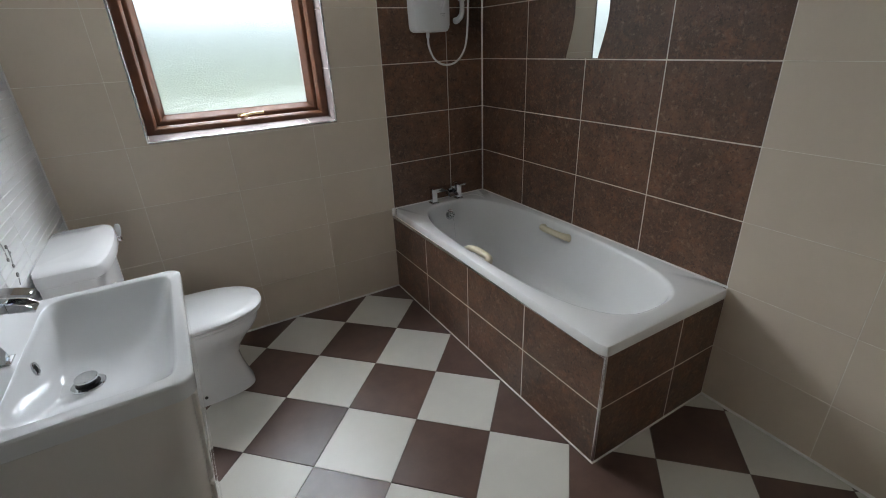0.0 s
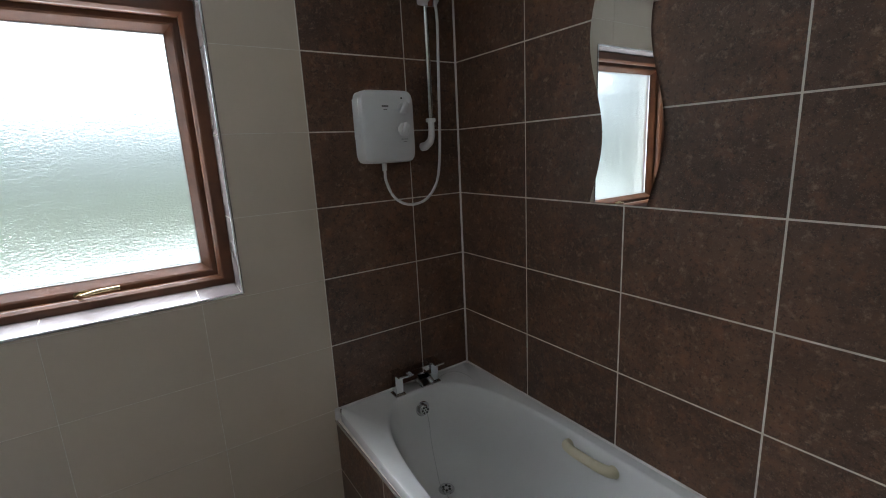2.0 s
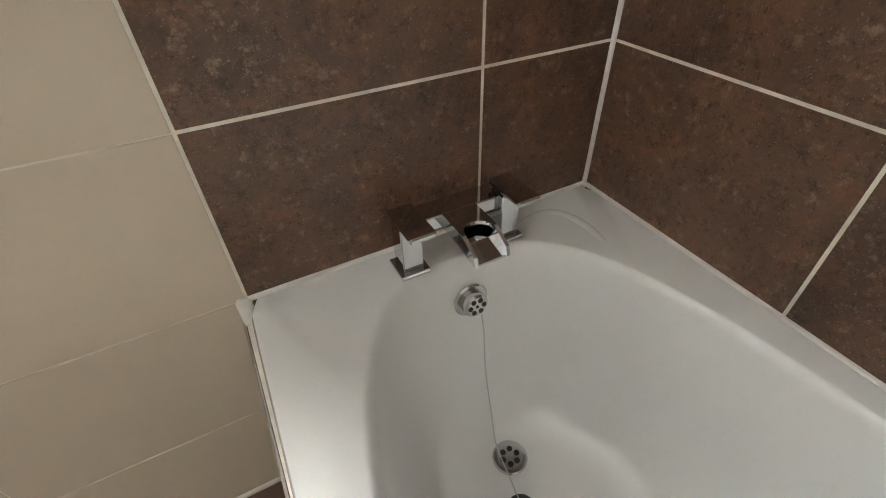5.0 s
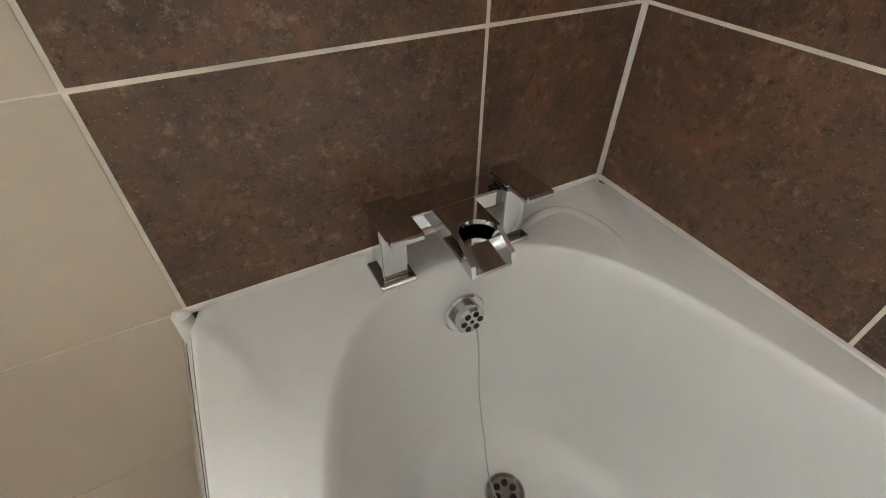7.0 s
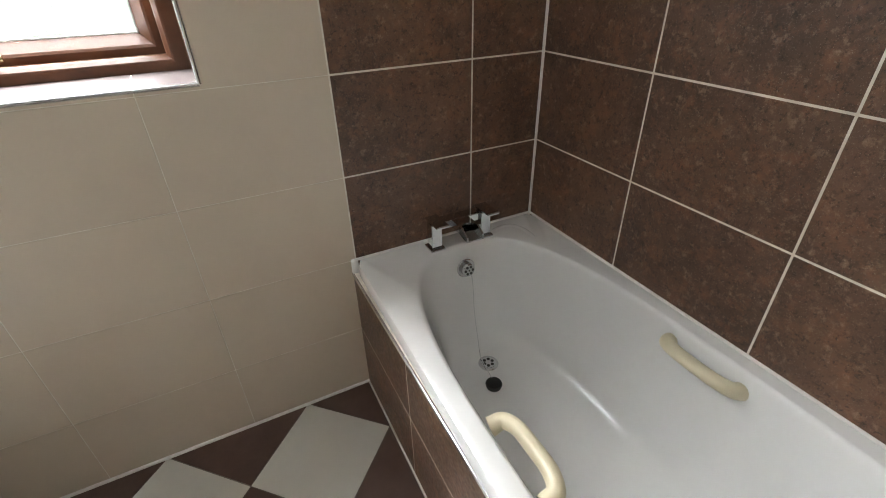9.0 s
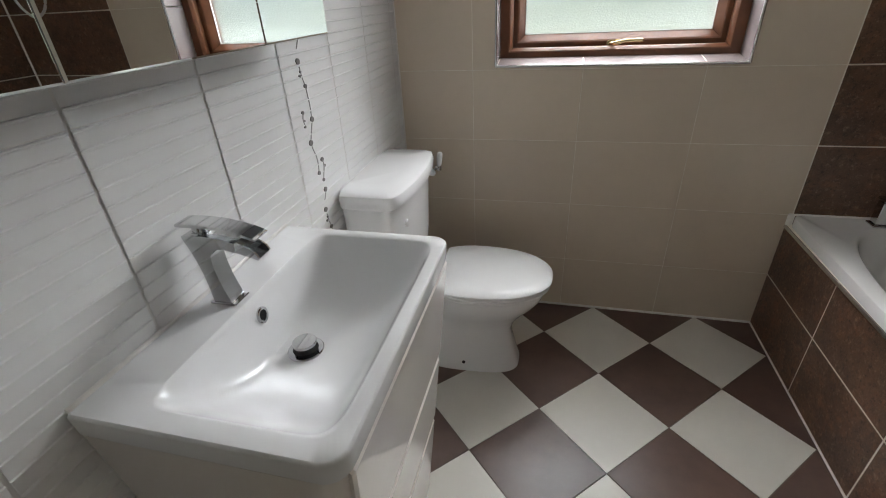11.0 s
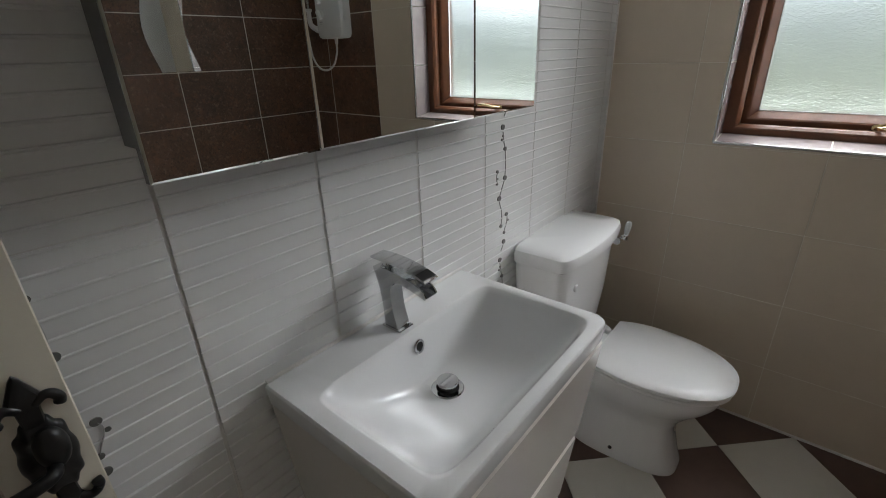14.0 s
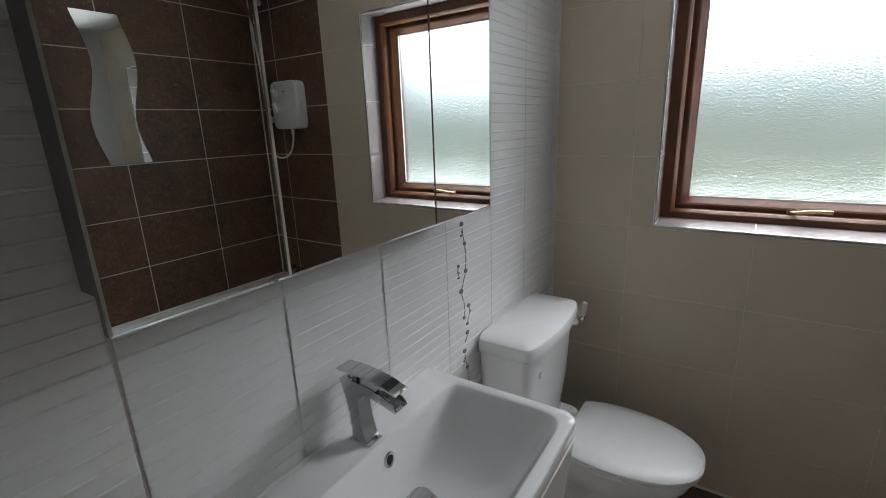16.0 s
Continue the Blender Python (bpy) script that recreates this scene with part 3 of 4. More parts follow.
# ---- toilet ----
def toilet():
    cy = 2.062
    t = thing("toilet", "white close-coupled porcelain toilet with closed lid", "toilet", (-0.2, cy, 0))
    inv = Matrix.Translation((0.2, -cy, 0))

    def p(name, bm, mat=PORCELAIN, label="", parent=None, smooth=True):
        bm.transform(inv)
        return part(name, bm, mat, parent or t, label, smooth)

    def egg(xa, xb, h, z, p_=2.4, n=72, flat=-9.0):
        """An oval that is fuller at the back than at its tip."""
        ring = oval(xa, xb, cy - h, cy + h, z, p_, n)
        out = []
        for x, y, zz in ring:
            k = (x - xa) / (xb - xa)
            out.append((max(x, flat + 0.0004 * abs(y - cy)), cy + (y - cy) * (1.04 - 0.16 * k * k), zz))
        return out
    R = [egg(-0.385, 0.020, 0.112, 0.0, 3.6), egg(-0.385, 0.018, 0.111, 0.012, 3.6), egg(-0.38, 0.006, 0.105, 0.05, 3.4), egg(-0.375, -0.012, 0.098, 0.13, 3.2), egg(-0.372, -0.016, 0.098, 0.19, 3.0), egg(-0.368, 0.004, 0.112, 0.235, 2.8),
         egg(-0.362, 0.045, 0.138, 0.285, 2.6), egg(-0.355, 0.082, 0.160, 0.325, 2.5), egg(-0.352, 0.100, 0.170, 0.352, 2.4), egg(-0.350, 0.106, 0.174, 0.372, 2.4), egg(-0.350, 0.108, 0.175, 0.392, 2.4), egg(-0.345, 0.102, 0.170, 0.398, 2.4)]
    p("pan", loft(R))
    R = [oval(W + 0.02, -0.30, cy - 0.080, cy + 0.080, 0.18, 6), oval(W + 0.02, -0.30, cy - 0.10, cy + 0.10, 0.30, 6), oval(W + 0.02, -0.306, cy - 0.125, cy + 0.125, 0.375, 6), oval(W + 0.02, -0.309, cy - 0.135, cy + 0.135, 0.408, 6), oval(W + 0.025, -0.314, cy - 0.130, cy + 0.130, 0.414, 6)]
    p("shelf", loft(R))
    p("seat", loft([egg(-0.366, 0.120, 0.180, 0.400, 2.5, flat=-0.306), egg(-0.372, 0.126, 0.185, 0.404, 2.5, flat=-0.306), egg(-0.372, 0.126, 0.185, 0.413, 2.5, flat=-0.306), egg(-0.366, 0.121, 0.180, 0.417, 2.5, flat=-0.306)]), WHITE_PLASTIC, "white plastic seat")
    p("lid", loft([egg(-0.370, 0.126, 0.184, 0.4185, 2.5, flat=-0.306), egg(-0.376, 0.132, 0.189, 0.423, 2.5, flat=-0.306), egg(-0.376, 0.132, 0.189, 0.432, 2.5, flat=-0.306), egg(-0.368, 0.125, 0.182, 0.439, 2.45, flat=-0.300), egg(-0.25, 0.085, 0.148, 0.4435, 2.2), egg(-0.17, 0.01, 0.07, 0.446, 2.1)]), WHITE_PLASTIC, "smooth white closed lid")
    for s in (-1, 1):
        p("hinge", disc((-0.322, cy + s * 0.075, 0.412), (0, 0, 1), 0.012, 0.02, 20, 0.004), WHITE_PLASTIC)
        p("bolt_cap", disc((-0.20, cy + s * 0.1095, 0.045), (0, s, 0.05), 0.007, 0.004, 14), HOLE)
    # cistern
    def cist(a, b, f, z, back=W + 0.008):
        ring = []
        for x, y, zz in oval(back, f, a, b, z, 14, 96):
            k = max(0.0, (x - back) / (f - back))
            m = abs(y - (a + b) / 2) / ((b - a) / 2)
            ring.append((x - 0.028 * k * m ** 2.2, y, zz))
        return ring
    a, b = 1.760, 2.246
    p("cistern", loft([cist(a + 0.05, b - 0.05, -0.372, 0.412), cist(a + 0.044, b - 0.044, -0.366, 0.43), cist(a + 0.026, b - 0.026, -0.354, 0.60), cist(a + 0.014, b - 0.014, -0.347, 0.79), cist(a + 0.012, b - 0.012, -0.346, 0.808)]))
    p("cistern_lid", loft([cist(a + 0.004, b - 0.004, -0.336, 0.806), cist(a, b, -0.330, 0.811), cist(a - 0.002, b + 0.002, -0.328, 0.838), cist(a + 0.003, b - 0.003, -0.333, 0.850), cist(a + 0.016, b - 0.016, -0.346, 0.857), cist(a + 0.1, b - 0.1, -0.40, 0.859)]))
    p("button", disc((-0.352, 1.840, 0.735), (1, -0.1, 0), 0.013, 0.007, 20, 0.003), PORCELAIN, "small white blanking cap")
    # lever flush handle on the end
    p("flush_stem", add_tube(tube([(-0.365, b - 0.016, 0.765), (-0.365, b + 0.040, 0.765)], 0.007, 14), [(-0.367, b + 0.040, 0.766), (-0.345, b + 0.046, 0.766)], 0.009, 14), CHROME, "chrome lever stem")
    p("flush_rose", disc((-0.365, b - 0.015, 0.765), (0, 1, 0), 0.015, 0.012, 20, 0.003), CHROME)
    p("flush_joint", disc((-0.350, b + 0.044, 0.755), (0, 0, 1), 0.010, 0.022, 16, 0.003), CHROME)
    p("flush_handle", tube([(-0.350, b + 0.044, 0.776), (-0.349, b + 0.045, 0.786), (-0.347, b + 0.047, 0.81), (-0.345, b + 0.049, 0.825), (-0.344, b + 0.050, 0.830)], [0.008, 0.0105, 0.0125, 0.0105, 0.005], 16), PORCELAIN, "white ceramic lever handle")


toilet()


# ---- window ----
def window():
    t = tagged(thing("window_1", "brown woodgrain window with obscured glass", "window", (0, 0, 0)), kind="structure")
    y = WY
    # outer frame and opening sash: mitred bars with a stepped section
    def bars(name, x0, x1, z0, z1, width, sect, label):
        fr = bmesh.new()
        corners = ((x0, z0, 1, 1), (x1, z0, -1, 1), (x1, z1, -1, -1), (x0, z1, 1, -1))
        rings = []
        for cx, cz, sx, sz in corners:
            rings.append([(cx + sx * d, yy, cz + sz * d) for d, yy in sect])
        rows = [[fr.verts.new(q) for q in r] for r in rings]
        m = len(sect)
        for i in range(4):
            r0, r1 = rows[i], rows[(i + 1) % 4]
            for k in range(m):
                fr.faces.new((r0[k], r0[(k + 1) % m], r1[(k + 1) % m], r1[k]))
        return part(name, fr, WOOD_GRAIN, t, label)
    bars("window_frame", WX0 + 0.004, WX1 - 0.004, WZ0 + 0.004, WZ1 - 0.002, 0.05, [(0, y), (0.033, y), (0.038, y + 0.002), (0.046, y + 0.013), (0.048, y + 0.018), (0.048, y + 0.11), (0, y + 0.11)], "brown outer frame")
    bars("sash", WX0 + 0.050, WX1 - 0.050, WZ0 + 0.050, WZ1 - 0.048, 0.05, [(0, y + 0.040), (0.018, y + 0.041), (0.024, y + 0.045), (0.042, y + 0.068), (0.047, y + 0.074), (0.047, y + 0.105), (0, y + 0.105)], "brown opening sash")
    gx0, gx1, gz0, gz1 = WX0 + 0.097, WX1 - 0.097, WZ0 + 0.097, WZ1 - 0.095
    bars_gasket = bmesh.new()
    for q in ((gx0, gx1, gz0, gz0 + 0.003), (gx0, gx1, gz1 - 0.003, gz1), (gx0, gx0 + 0.003, gz0, gz1), (gx1 - 0.003, gx1, gz0, gz1)):
        add_box(bars_gasket, q[0], q[1], y + 0.074, y + 0.080, q[2], q[3])
    part("gasket", bars_gasket, WHITE_PLASTIC, t)
    pane = part("pane", box(gx0, gx1, y + 0.081, y + 0.087, gz0, gz1), OBSCURE, t, "frosted obscured glass")
    pane.visible_shadow = False
    # brass handle
    hx, hz = 0.315, WZ0 + 0.062
    h = part("window_handle", loft([oval(hx - 0.042, hx + 0.012, hz - 0.011, hz + 0.011, d, 3, 28) for d in (0, 0.006)] ), BRASS, t, "polished brass window handle", True)
    h.data.transform(Matrix.Translation((0, y + 0.041, 0)) @ Matrix(((1, 0, 0, 0), (0, 0, -1, 0), (0, 1, 0, 0), (0, 0, 0, 1))))
    part("lever", tube(smooth_line([(hx - 0.030, y + 0.036, hz - 0.002), (hx - 0.020, y + 0.014, hz), (hx - 0.005, y - 0.002, hz + 0.004), (hx + 0.03, y - 0.004, hz + 0.010), (hx + 0.085, y, hz + 0.010)]), 0.007, 12), BRASS, h, "", True)
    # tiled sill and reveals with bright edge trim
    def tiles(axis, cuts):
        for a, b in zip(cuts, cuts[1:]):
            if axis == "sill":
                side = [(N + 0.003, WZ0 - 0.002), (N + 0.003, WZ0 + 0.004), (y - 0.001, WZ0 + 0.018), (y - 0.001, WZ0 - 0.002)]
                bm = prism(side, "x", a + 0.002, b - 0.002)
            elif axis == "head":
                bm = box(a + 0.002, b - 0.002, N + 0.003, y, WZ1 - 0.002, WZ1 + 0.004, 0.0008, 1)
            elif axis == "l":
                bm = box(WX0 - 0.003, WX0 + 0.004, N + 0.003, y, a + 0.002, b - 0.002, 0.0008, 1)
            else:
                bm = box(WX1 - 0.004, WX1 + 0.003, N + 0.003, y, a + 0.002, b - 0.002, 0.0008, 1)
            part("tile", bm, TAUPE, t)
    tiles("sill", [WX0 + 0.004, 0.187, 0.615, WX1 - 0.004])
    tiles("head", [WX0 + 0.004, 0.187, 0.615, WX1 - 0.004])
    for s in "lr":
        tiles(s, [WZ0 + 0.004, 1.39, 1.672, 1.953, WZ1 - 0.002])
    tr = bmesh.new()
    for a, b in (((WX0, WZ0), (WX1, WZ0)), ((WX0, WZ1), (WX1, WZ1)), ((WX0, WZ0), (WX0, WZ1)), ((WX1, WZ0), (WX1, WZ1))):
        add_tube(tr, [(a[0], N - 0.001, a[1]), (b[0], N - 0.001, b[1])], 0.0055, 10)
    part("edge_trim", tr, STEEL, t, "bright metal tile edging", True)
    bk = bmesh.new()
    for q in ((WX0 - 0.006, WX0 - 0.0, WZ0, WZ1), (WX1, WX1 + 0.006, WZ0, WZ1)):
        add_box(bk, q[0], q[1], N + 0.004, y + 0.06, q[2], q[3])
    bed = [(N + 0.004, WZ0 - 0.006), (N + 0.004, WZ0 + 0.0025), (y - 0.001, WZ0 + 0.0165), (y - 0.001, WZ0 - 0.006)]
    add_loft(bk, [[(WX0, yy, zz) for yy, zz in bed], [(WX1, yy, zz) for yy, zz in bed]])
    add_box(bk, WX0, WX1, N + 0.004, y + 0.06, WZ1 + 0.001, WZ1 + 0.006)
    part("reveal_grout", bk, GROUT, t)


window()


def hedge():
    """Rows of leafy clumps beyond the lawn."""
    rnd = random.Random(4)
    verts, faces = [], []
    for i in range(2600):
        x, y, z = rnd.uniform(-9, 10), rnd.gauss(9.5, 0.4), -0.35 + 1.15 * rnd.random() ** 0.8 + 0.12 * math.sin(i)
        a, b, r = rnd.uniform(0, 6.28), rnd.uniform(-1, 1), rnd.uniform(0.06, 0.14)
        u = Vector((math.cos(a), 0.4 * b, math.sin(a))) * r
        v = Vector((-math.sin(a), b, math.cos(a))) * r * 0.6
        c, k = Vector((x, y, z)), len(verts)
        verts += [c - u, c + v, c + u, c - v]
        faces.append((k, k + 1, k + 2, k + 3))
    me = bpy.data.meshes.new("leaves")
    me.from_pydata([tuple(v) for v in verts], [], faces)
    me.materials.append(LEAF)
    t = thing("hedge", "green garden hedge seen dimly through frosted glass", "hedge", kind="stuff")
    new("leaves", me).parent = t
    part("core", box(-9, 10, 9.4, 9.8, -0.35, 0.7, 0.1), LEAF, t)


hedge()


# ---- electric shower ----
def shower():
    t = thing("electric_shower", "white plastic electric shower unit with two dials", "shower", (1.345, N - 0.003, 1.68))
    inv = Matrix.Translation((-1.345, -N + 0.003, -1.68))

    def p(name, bm, mat=WHITE_PLASTIC, label="", parent=None):
        bm.transform(inv)
        return part(name, bm, mat, parent or t, label, True)

    def plate(x0, x1, z0, z1, y0, y1, r, pp):
        return loft([[(x, y, z) for x, z, _ in oval(x0 + i, x1 - i, z0 + i, z1 - i, 0, pp, 80)] for y, i in ((y0, 0), (y1 + r, 0), (y1 + r * 0.3, r * 0.3), (y1, r))])
    yb = N - 0.003
    p("case", plate(1.232, 1.462, 1.545, 1.820, yb, 2.412, 0.016, 9))
    p("side_cover", box(1.2295, 1.238, 2.436, yb, 1.64, 1.79, 0.0015, 1))
    for z, r in ((1.752, 0.024), (1.672, 0.027)):
        d = p("dial", disc((1.410, 2.413, z), (0, -1, 0), r, 0.006, 32, 0.002), label="white control dial")
        k = box(1.410 - r * 0.45, 1.410 + r * 0.45, 2.388, 2.408, z - r * 0.98, z + r * 0.98, 0.006, 3)
        k.transform(Matrix.Translation((1.410, 0, z)) @ Matrix.Rotation(radians(25), 4, "Y") @ Matrix.Translation((-1.410, 0, -z)))
        p("knob", k, parent=d)
    p("lamp_window", disc((1.405, 2.4125, 1.79), (0, -1, 0), 0.004, 0.001, 14), HOLE)
    p("lettering_bar", box(1.318, 1.345, 2.4105, 2.4125, 1.756, 1.763), GREY_PLASTIC)
    p("lettering_bar", box(1.324, 1.340, 2.4105, 2.4125, 1.746, 1.749), GREY_PLASTIC)
    p("scale_marks", add_box(box(1.395, 1.425, 2.4105, 2.4125, 1.634, 1.636), 1.402, 1.420, 2.4105, 2.4125, 1.624, 1.6255), GREY_PLASTIC)
    p("outlet", tube([(1.325, 2.44, 1.548), (1.325, 2.44, 1.515)], [0.010, 0.009], 16), label="white hose outlet")
    p("hose", tube(smooth_line([(1.325, 2.44, 1.518), (1.328, 2.438, 1.47), (1.358, 2.432, 1.405), (1.42, 2.425, 1.372), (1.50, 2.425, 1.385), (1.562, 2.43, 1.45), (1.588, 2.435, 1.56), (1.594, 2.43, 1.75), (1.590, 2.415, 1.95), (1.580, 2.395, 2.08), (1.566, 2.385, 2.155)], 10), 0.0058, 12), WHITE_PLASTIC, "pale ribbed shower hose")


shower()


def shower_rail():
    t = thing("shower_rail", "chrome riser rail with white brackets and hand shower", "shower rail", (1.553, N - 0.003, 1.6))
    inv = Matrix.Translation((-1.553, -N + 0.003, -1.6))

    def p(name, bm, mat=WHITE_PLASTIC, label="", parent=None):
        bm.transform(inv)
        return part(name, bm, mat, parent or t, label, True)
    x, y = 1.553, 2.435
    p("rail", tube([(x, y, 1.66), (x, y, 2.25)], 0.0105, 18), CHROME, "chrome rail")
    p("lower_bracket", tube(smooth_line([(x, y, 1.70), (x, y, 1.655), (x - 0.004, y + 0.006, 1.625), (x - 0.012, y + 0.03, 1.606), (x - 0.016, N - 0.004, 1.602)]), [0.0135] * 8 + [0.0145] * 8 + [0.016] * 8 + [0.018] * 9, 18), label="white curved wall bracket")
    p("clip", box(x - 0.018, x + 0.016, y - 0.014, y + 0.014, 1.70, 1.716, 0.004))
    p("upper_bracket", tube(smooth_line([(x, y, 2.21), (x, y, 2.25), (x - 0.002, y + 0.02, 2.275), (x - 0.004, N - 0.004, 2.28)]), 0.015, 18), label="white wall bracket")
    h = p("holder", box(x - 0.032, x + 0.034, y - 0.055, y + 0.016, 2.145, 2.185, 0.01, 3), label="white sliding handset holder")
    p("knob", disc((x + 0.034, y, 2.165), (1, 0, 0), 0.018, 0.02, 20, 0.005), parent=h)
    hs = p("handset", tube(smooth_line([(x - 0.004, y - 0.042, 2.13), (x - 0.004, y - 0.06, 2.19), (x - 0.006, y - 0.12, 2.25), (x - 0.008, y - 0.19, 2.285), (x - 0.01, y - 0.225, 2.285)]), [0.010] * 12 + [0.0125] * 12 + [0.014] * 9, 18), RED_HANDLE, "red-brown handset handle")
    p("head", disc((x - 0.01, y - 0.235, 2.297), (0, -0.45, -1), 0.036, 0.03, 28, 0.008), BLACK, "dark spray head", hs)


shower_rail()


# ---- mirrors ----
def wave_mirror():
    def mid(z):
        return 1.648 + 0.027 * math.cos(2 * math.pi * (z - 1.90) / 0.60)
    zs = [1.395 + (2.125 - 1.395) * k / 40 for k in range(41)]
    outline = [(mid(z) - 0.101, z) for z in zs] + [(mid(z) + 0.101, z) for z in reversed(zs)]
    t = thing("wall_mirror", "frameless wavy mirror on the brown tiles", "mirror", (E - TH, 1.65, 1.395))
    bm = prism(outline, "x", E - 0.0075, E - 0.0035)
    bm.transform(Matrix.Translation((-E + TH, -1.65, -1.395)))
    part("glass", bm, MIRROR, t)


wave_mirror()


def mirror_cabinet():
    y0, y1, z0, z1, xf = 0.757, 1.676, 1.314, 2.03, W + 0.110
    t = thing("mirror_cabinet", "grey bathroom cabinet with three mirrored doors above basin", "cabinet", (W, 1.21, z0))
    inv = Matrix.Translation((-W, -1.21, -z0))
    bm = box(W + 0.006, xf - 0.020, y0 + 0.014, y1 - 0.012, z0 + 0.034, z1 - 0.006, 0.001, 1)
    bm.transform(inv)
    part("carcass", bm, CABINET_GREY, t)
    for a, b, turn in ((y0, 1.000, LEAF_L), (1.0035, 1.4085, LEAF_M), (1.4115, y1, LEAF_R)):
        bm = box(xf - 0.017, xf - 0.005, a, b, z0, z1)
        bm.transform(inv)
        d = part("door", bm, CABINET_GREY, t, "mirrored cabinet door")
        bm = bmesh.new()
        add_loft(bm, [[(xf - 0.0045, a, z0), (xf - 0.0045, b, z0), (xf - 0.0045, b, z1), (xf - 0.0045, a, z1)], [(xf - 0.002, a, z0), (xf - 0.002, b, z0), (xf - 0.002, b, z1), (xf - 0.002, a, z1)],
                      [(xf, a + 0.003, z0 + 0.003), (xf, b - 0.003, z0 + 0.003), (xf, b - 0.003, z1 - 0.003), (xf, a + 0.003, z1 - 0.003)]])
        bm.transform(inv)
        part("mirror", bm, MIRROR, d, "bevelled mirror glass")
        c = Matrix.Translation((xf - W, a - 1.21, 0))
        d.matrix_basis = c @ Matrix.Rotation(radians(turn), 4, "Z") @ c.inverted()


LEAF_L, LEAF_M, LEAF_R = -0.65, -0.3, -0.25
mirror_cabinet()


# ---- radiator and its valve ----
def radiator():
    y0, y1, z0, z1, xb, xf = -0.02, 0.738, 0.13, 0.656, W + 0.012, W + 0.062
    t = thing("radiator", "cream panel radiator with top grille behind the door", "radiator", (-0.51, 0.36, z0))
    inv = Matrix.Translation((0.51, -0.36, -z0))

    def p(name, bm, mat=RAD_PAINT, label="", parent=None):
        bm.transform(inv)
        return part(name, bm, mat, parent or t, label)
    # front panel with upright flutes
    prof, y = [], y0 + 0.03
    while y < y1 - 0.04:
        prof += [(y, 0.0), (y + 0.010, -0.006), (y + 0.020, -0.006), (y + 0.030, 0.0)]
        y += 0.0465
    bm = bmesh.new()
    add_box(bm, xf - 0.012, xf - 0.007, y0 + 0.004, y1 - 0.004, z0, z1 - 0.004)
    outline = [(y0 + 0.004, 0.0)] + prof + [(y1 - 0.004, 0.0)]
    rows = []
    for z, k in ((z0, 0), (z0 + 0.03, 0), (z0 + 0.05, 1), (z1 - 0.055, 1), (z1 - 0.035, 0), (z1 - 0.006, 0)):
        rows.append([bm.verts.new((xf + d * k, yy, z)) for yy, d in outline])
    for a, b in zip(rows, rows[1:]):
        for i in range(len(a) - 1):
            bm.faces.new((a[i], a[i + 1], b[i + 1], b[i]))
    p("panel", bm)
    p("back_panel", box(xb, xb + 0.012, y0 + 0.004, y1 - 0.004, z0, z1 - 0.006, 0.002))
    p("end_cap", box(xb - 0.002, xf + 0.003, y1 - 0.004, y1, z0 + 0.005, z1, 0.001, 1))
    bm = bmesh.new()
    xa, xc = xb + 0.012, xf - 0.014
    for a, b, c, d in ((xb - 0.002, xa, y0, y1 - 0.004), (xc, xf + 0.002, y0, y1 - 0.004), (xa, xc, y1 - 0.032, y1 - 0.004)):
        add_box(bm, a, b, c, d, z1 - 0.004, z1)
    y = y1 - 0.032 - 0.0165
    while y > y0:
        add_box(bm, xa, xc, y - 0.0035, y, z1 - 0.004, z1)
        y -= 0.0165
    p("grille", bm, label="slotted cream top grille")
    p("fins", box(xa + 0.002, xc - 0.002, y0 + 0.02, y1 - 0.02, z0 + 0.03, z1 - 0.16), CABINET_GREY)
    v = p("valve", tube([(-0.512, 0.782, 0.0), (-0.512, 0.782, 0.20)], 0.008, 14), CHROME, "chrome valve and pipe")
    p("valve_arm", tube([(-0.512, 0.742, 0.20), (-0.512, 0.782, 0.20)], 0.010, 14), CHROME, parent=v)
    p("valve_nut", disc((-0.512, 0.782, 0.185), (0, 0, 1), 0.016, 0.05, 6), CHROME, parent=v)
    p("collar", disc((-0.512, 0.782, 0.236), (0, 0, 1), 0.019, 0.014, 24), RUBBER, parent=v)
    p("thermostatic_head", loft([oval(-0.512 - r, -0.512 + r, 0.782 - r, 0.782 + r, z, 2, 40) for r, z in ((0.021, 0.250), (0.024, 0.262), (0.024, 0.292), (0.020, 0.312), (0.010, 0.320))]), RAD_PAINT, "cream thermostatic head", v)
    for k in range(18):
        a = 2 * math.pi * k / 18
        q = box(0.0232, 0.0252, -0.0013, 0.0013, 0.268, 0.298)
        q.transform(Matrix.Translation((-0.512, 0.782, 0)) @ Matrix.Rotation(a, 4, "Z"))
        p("slot", q, HOLE, parent=v)


radiator()


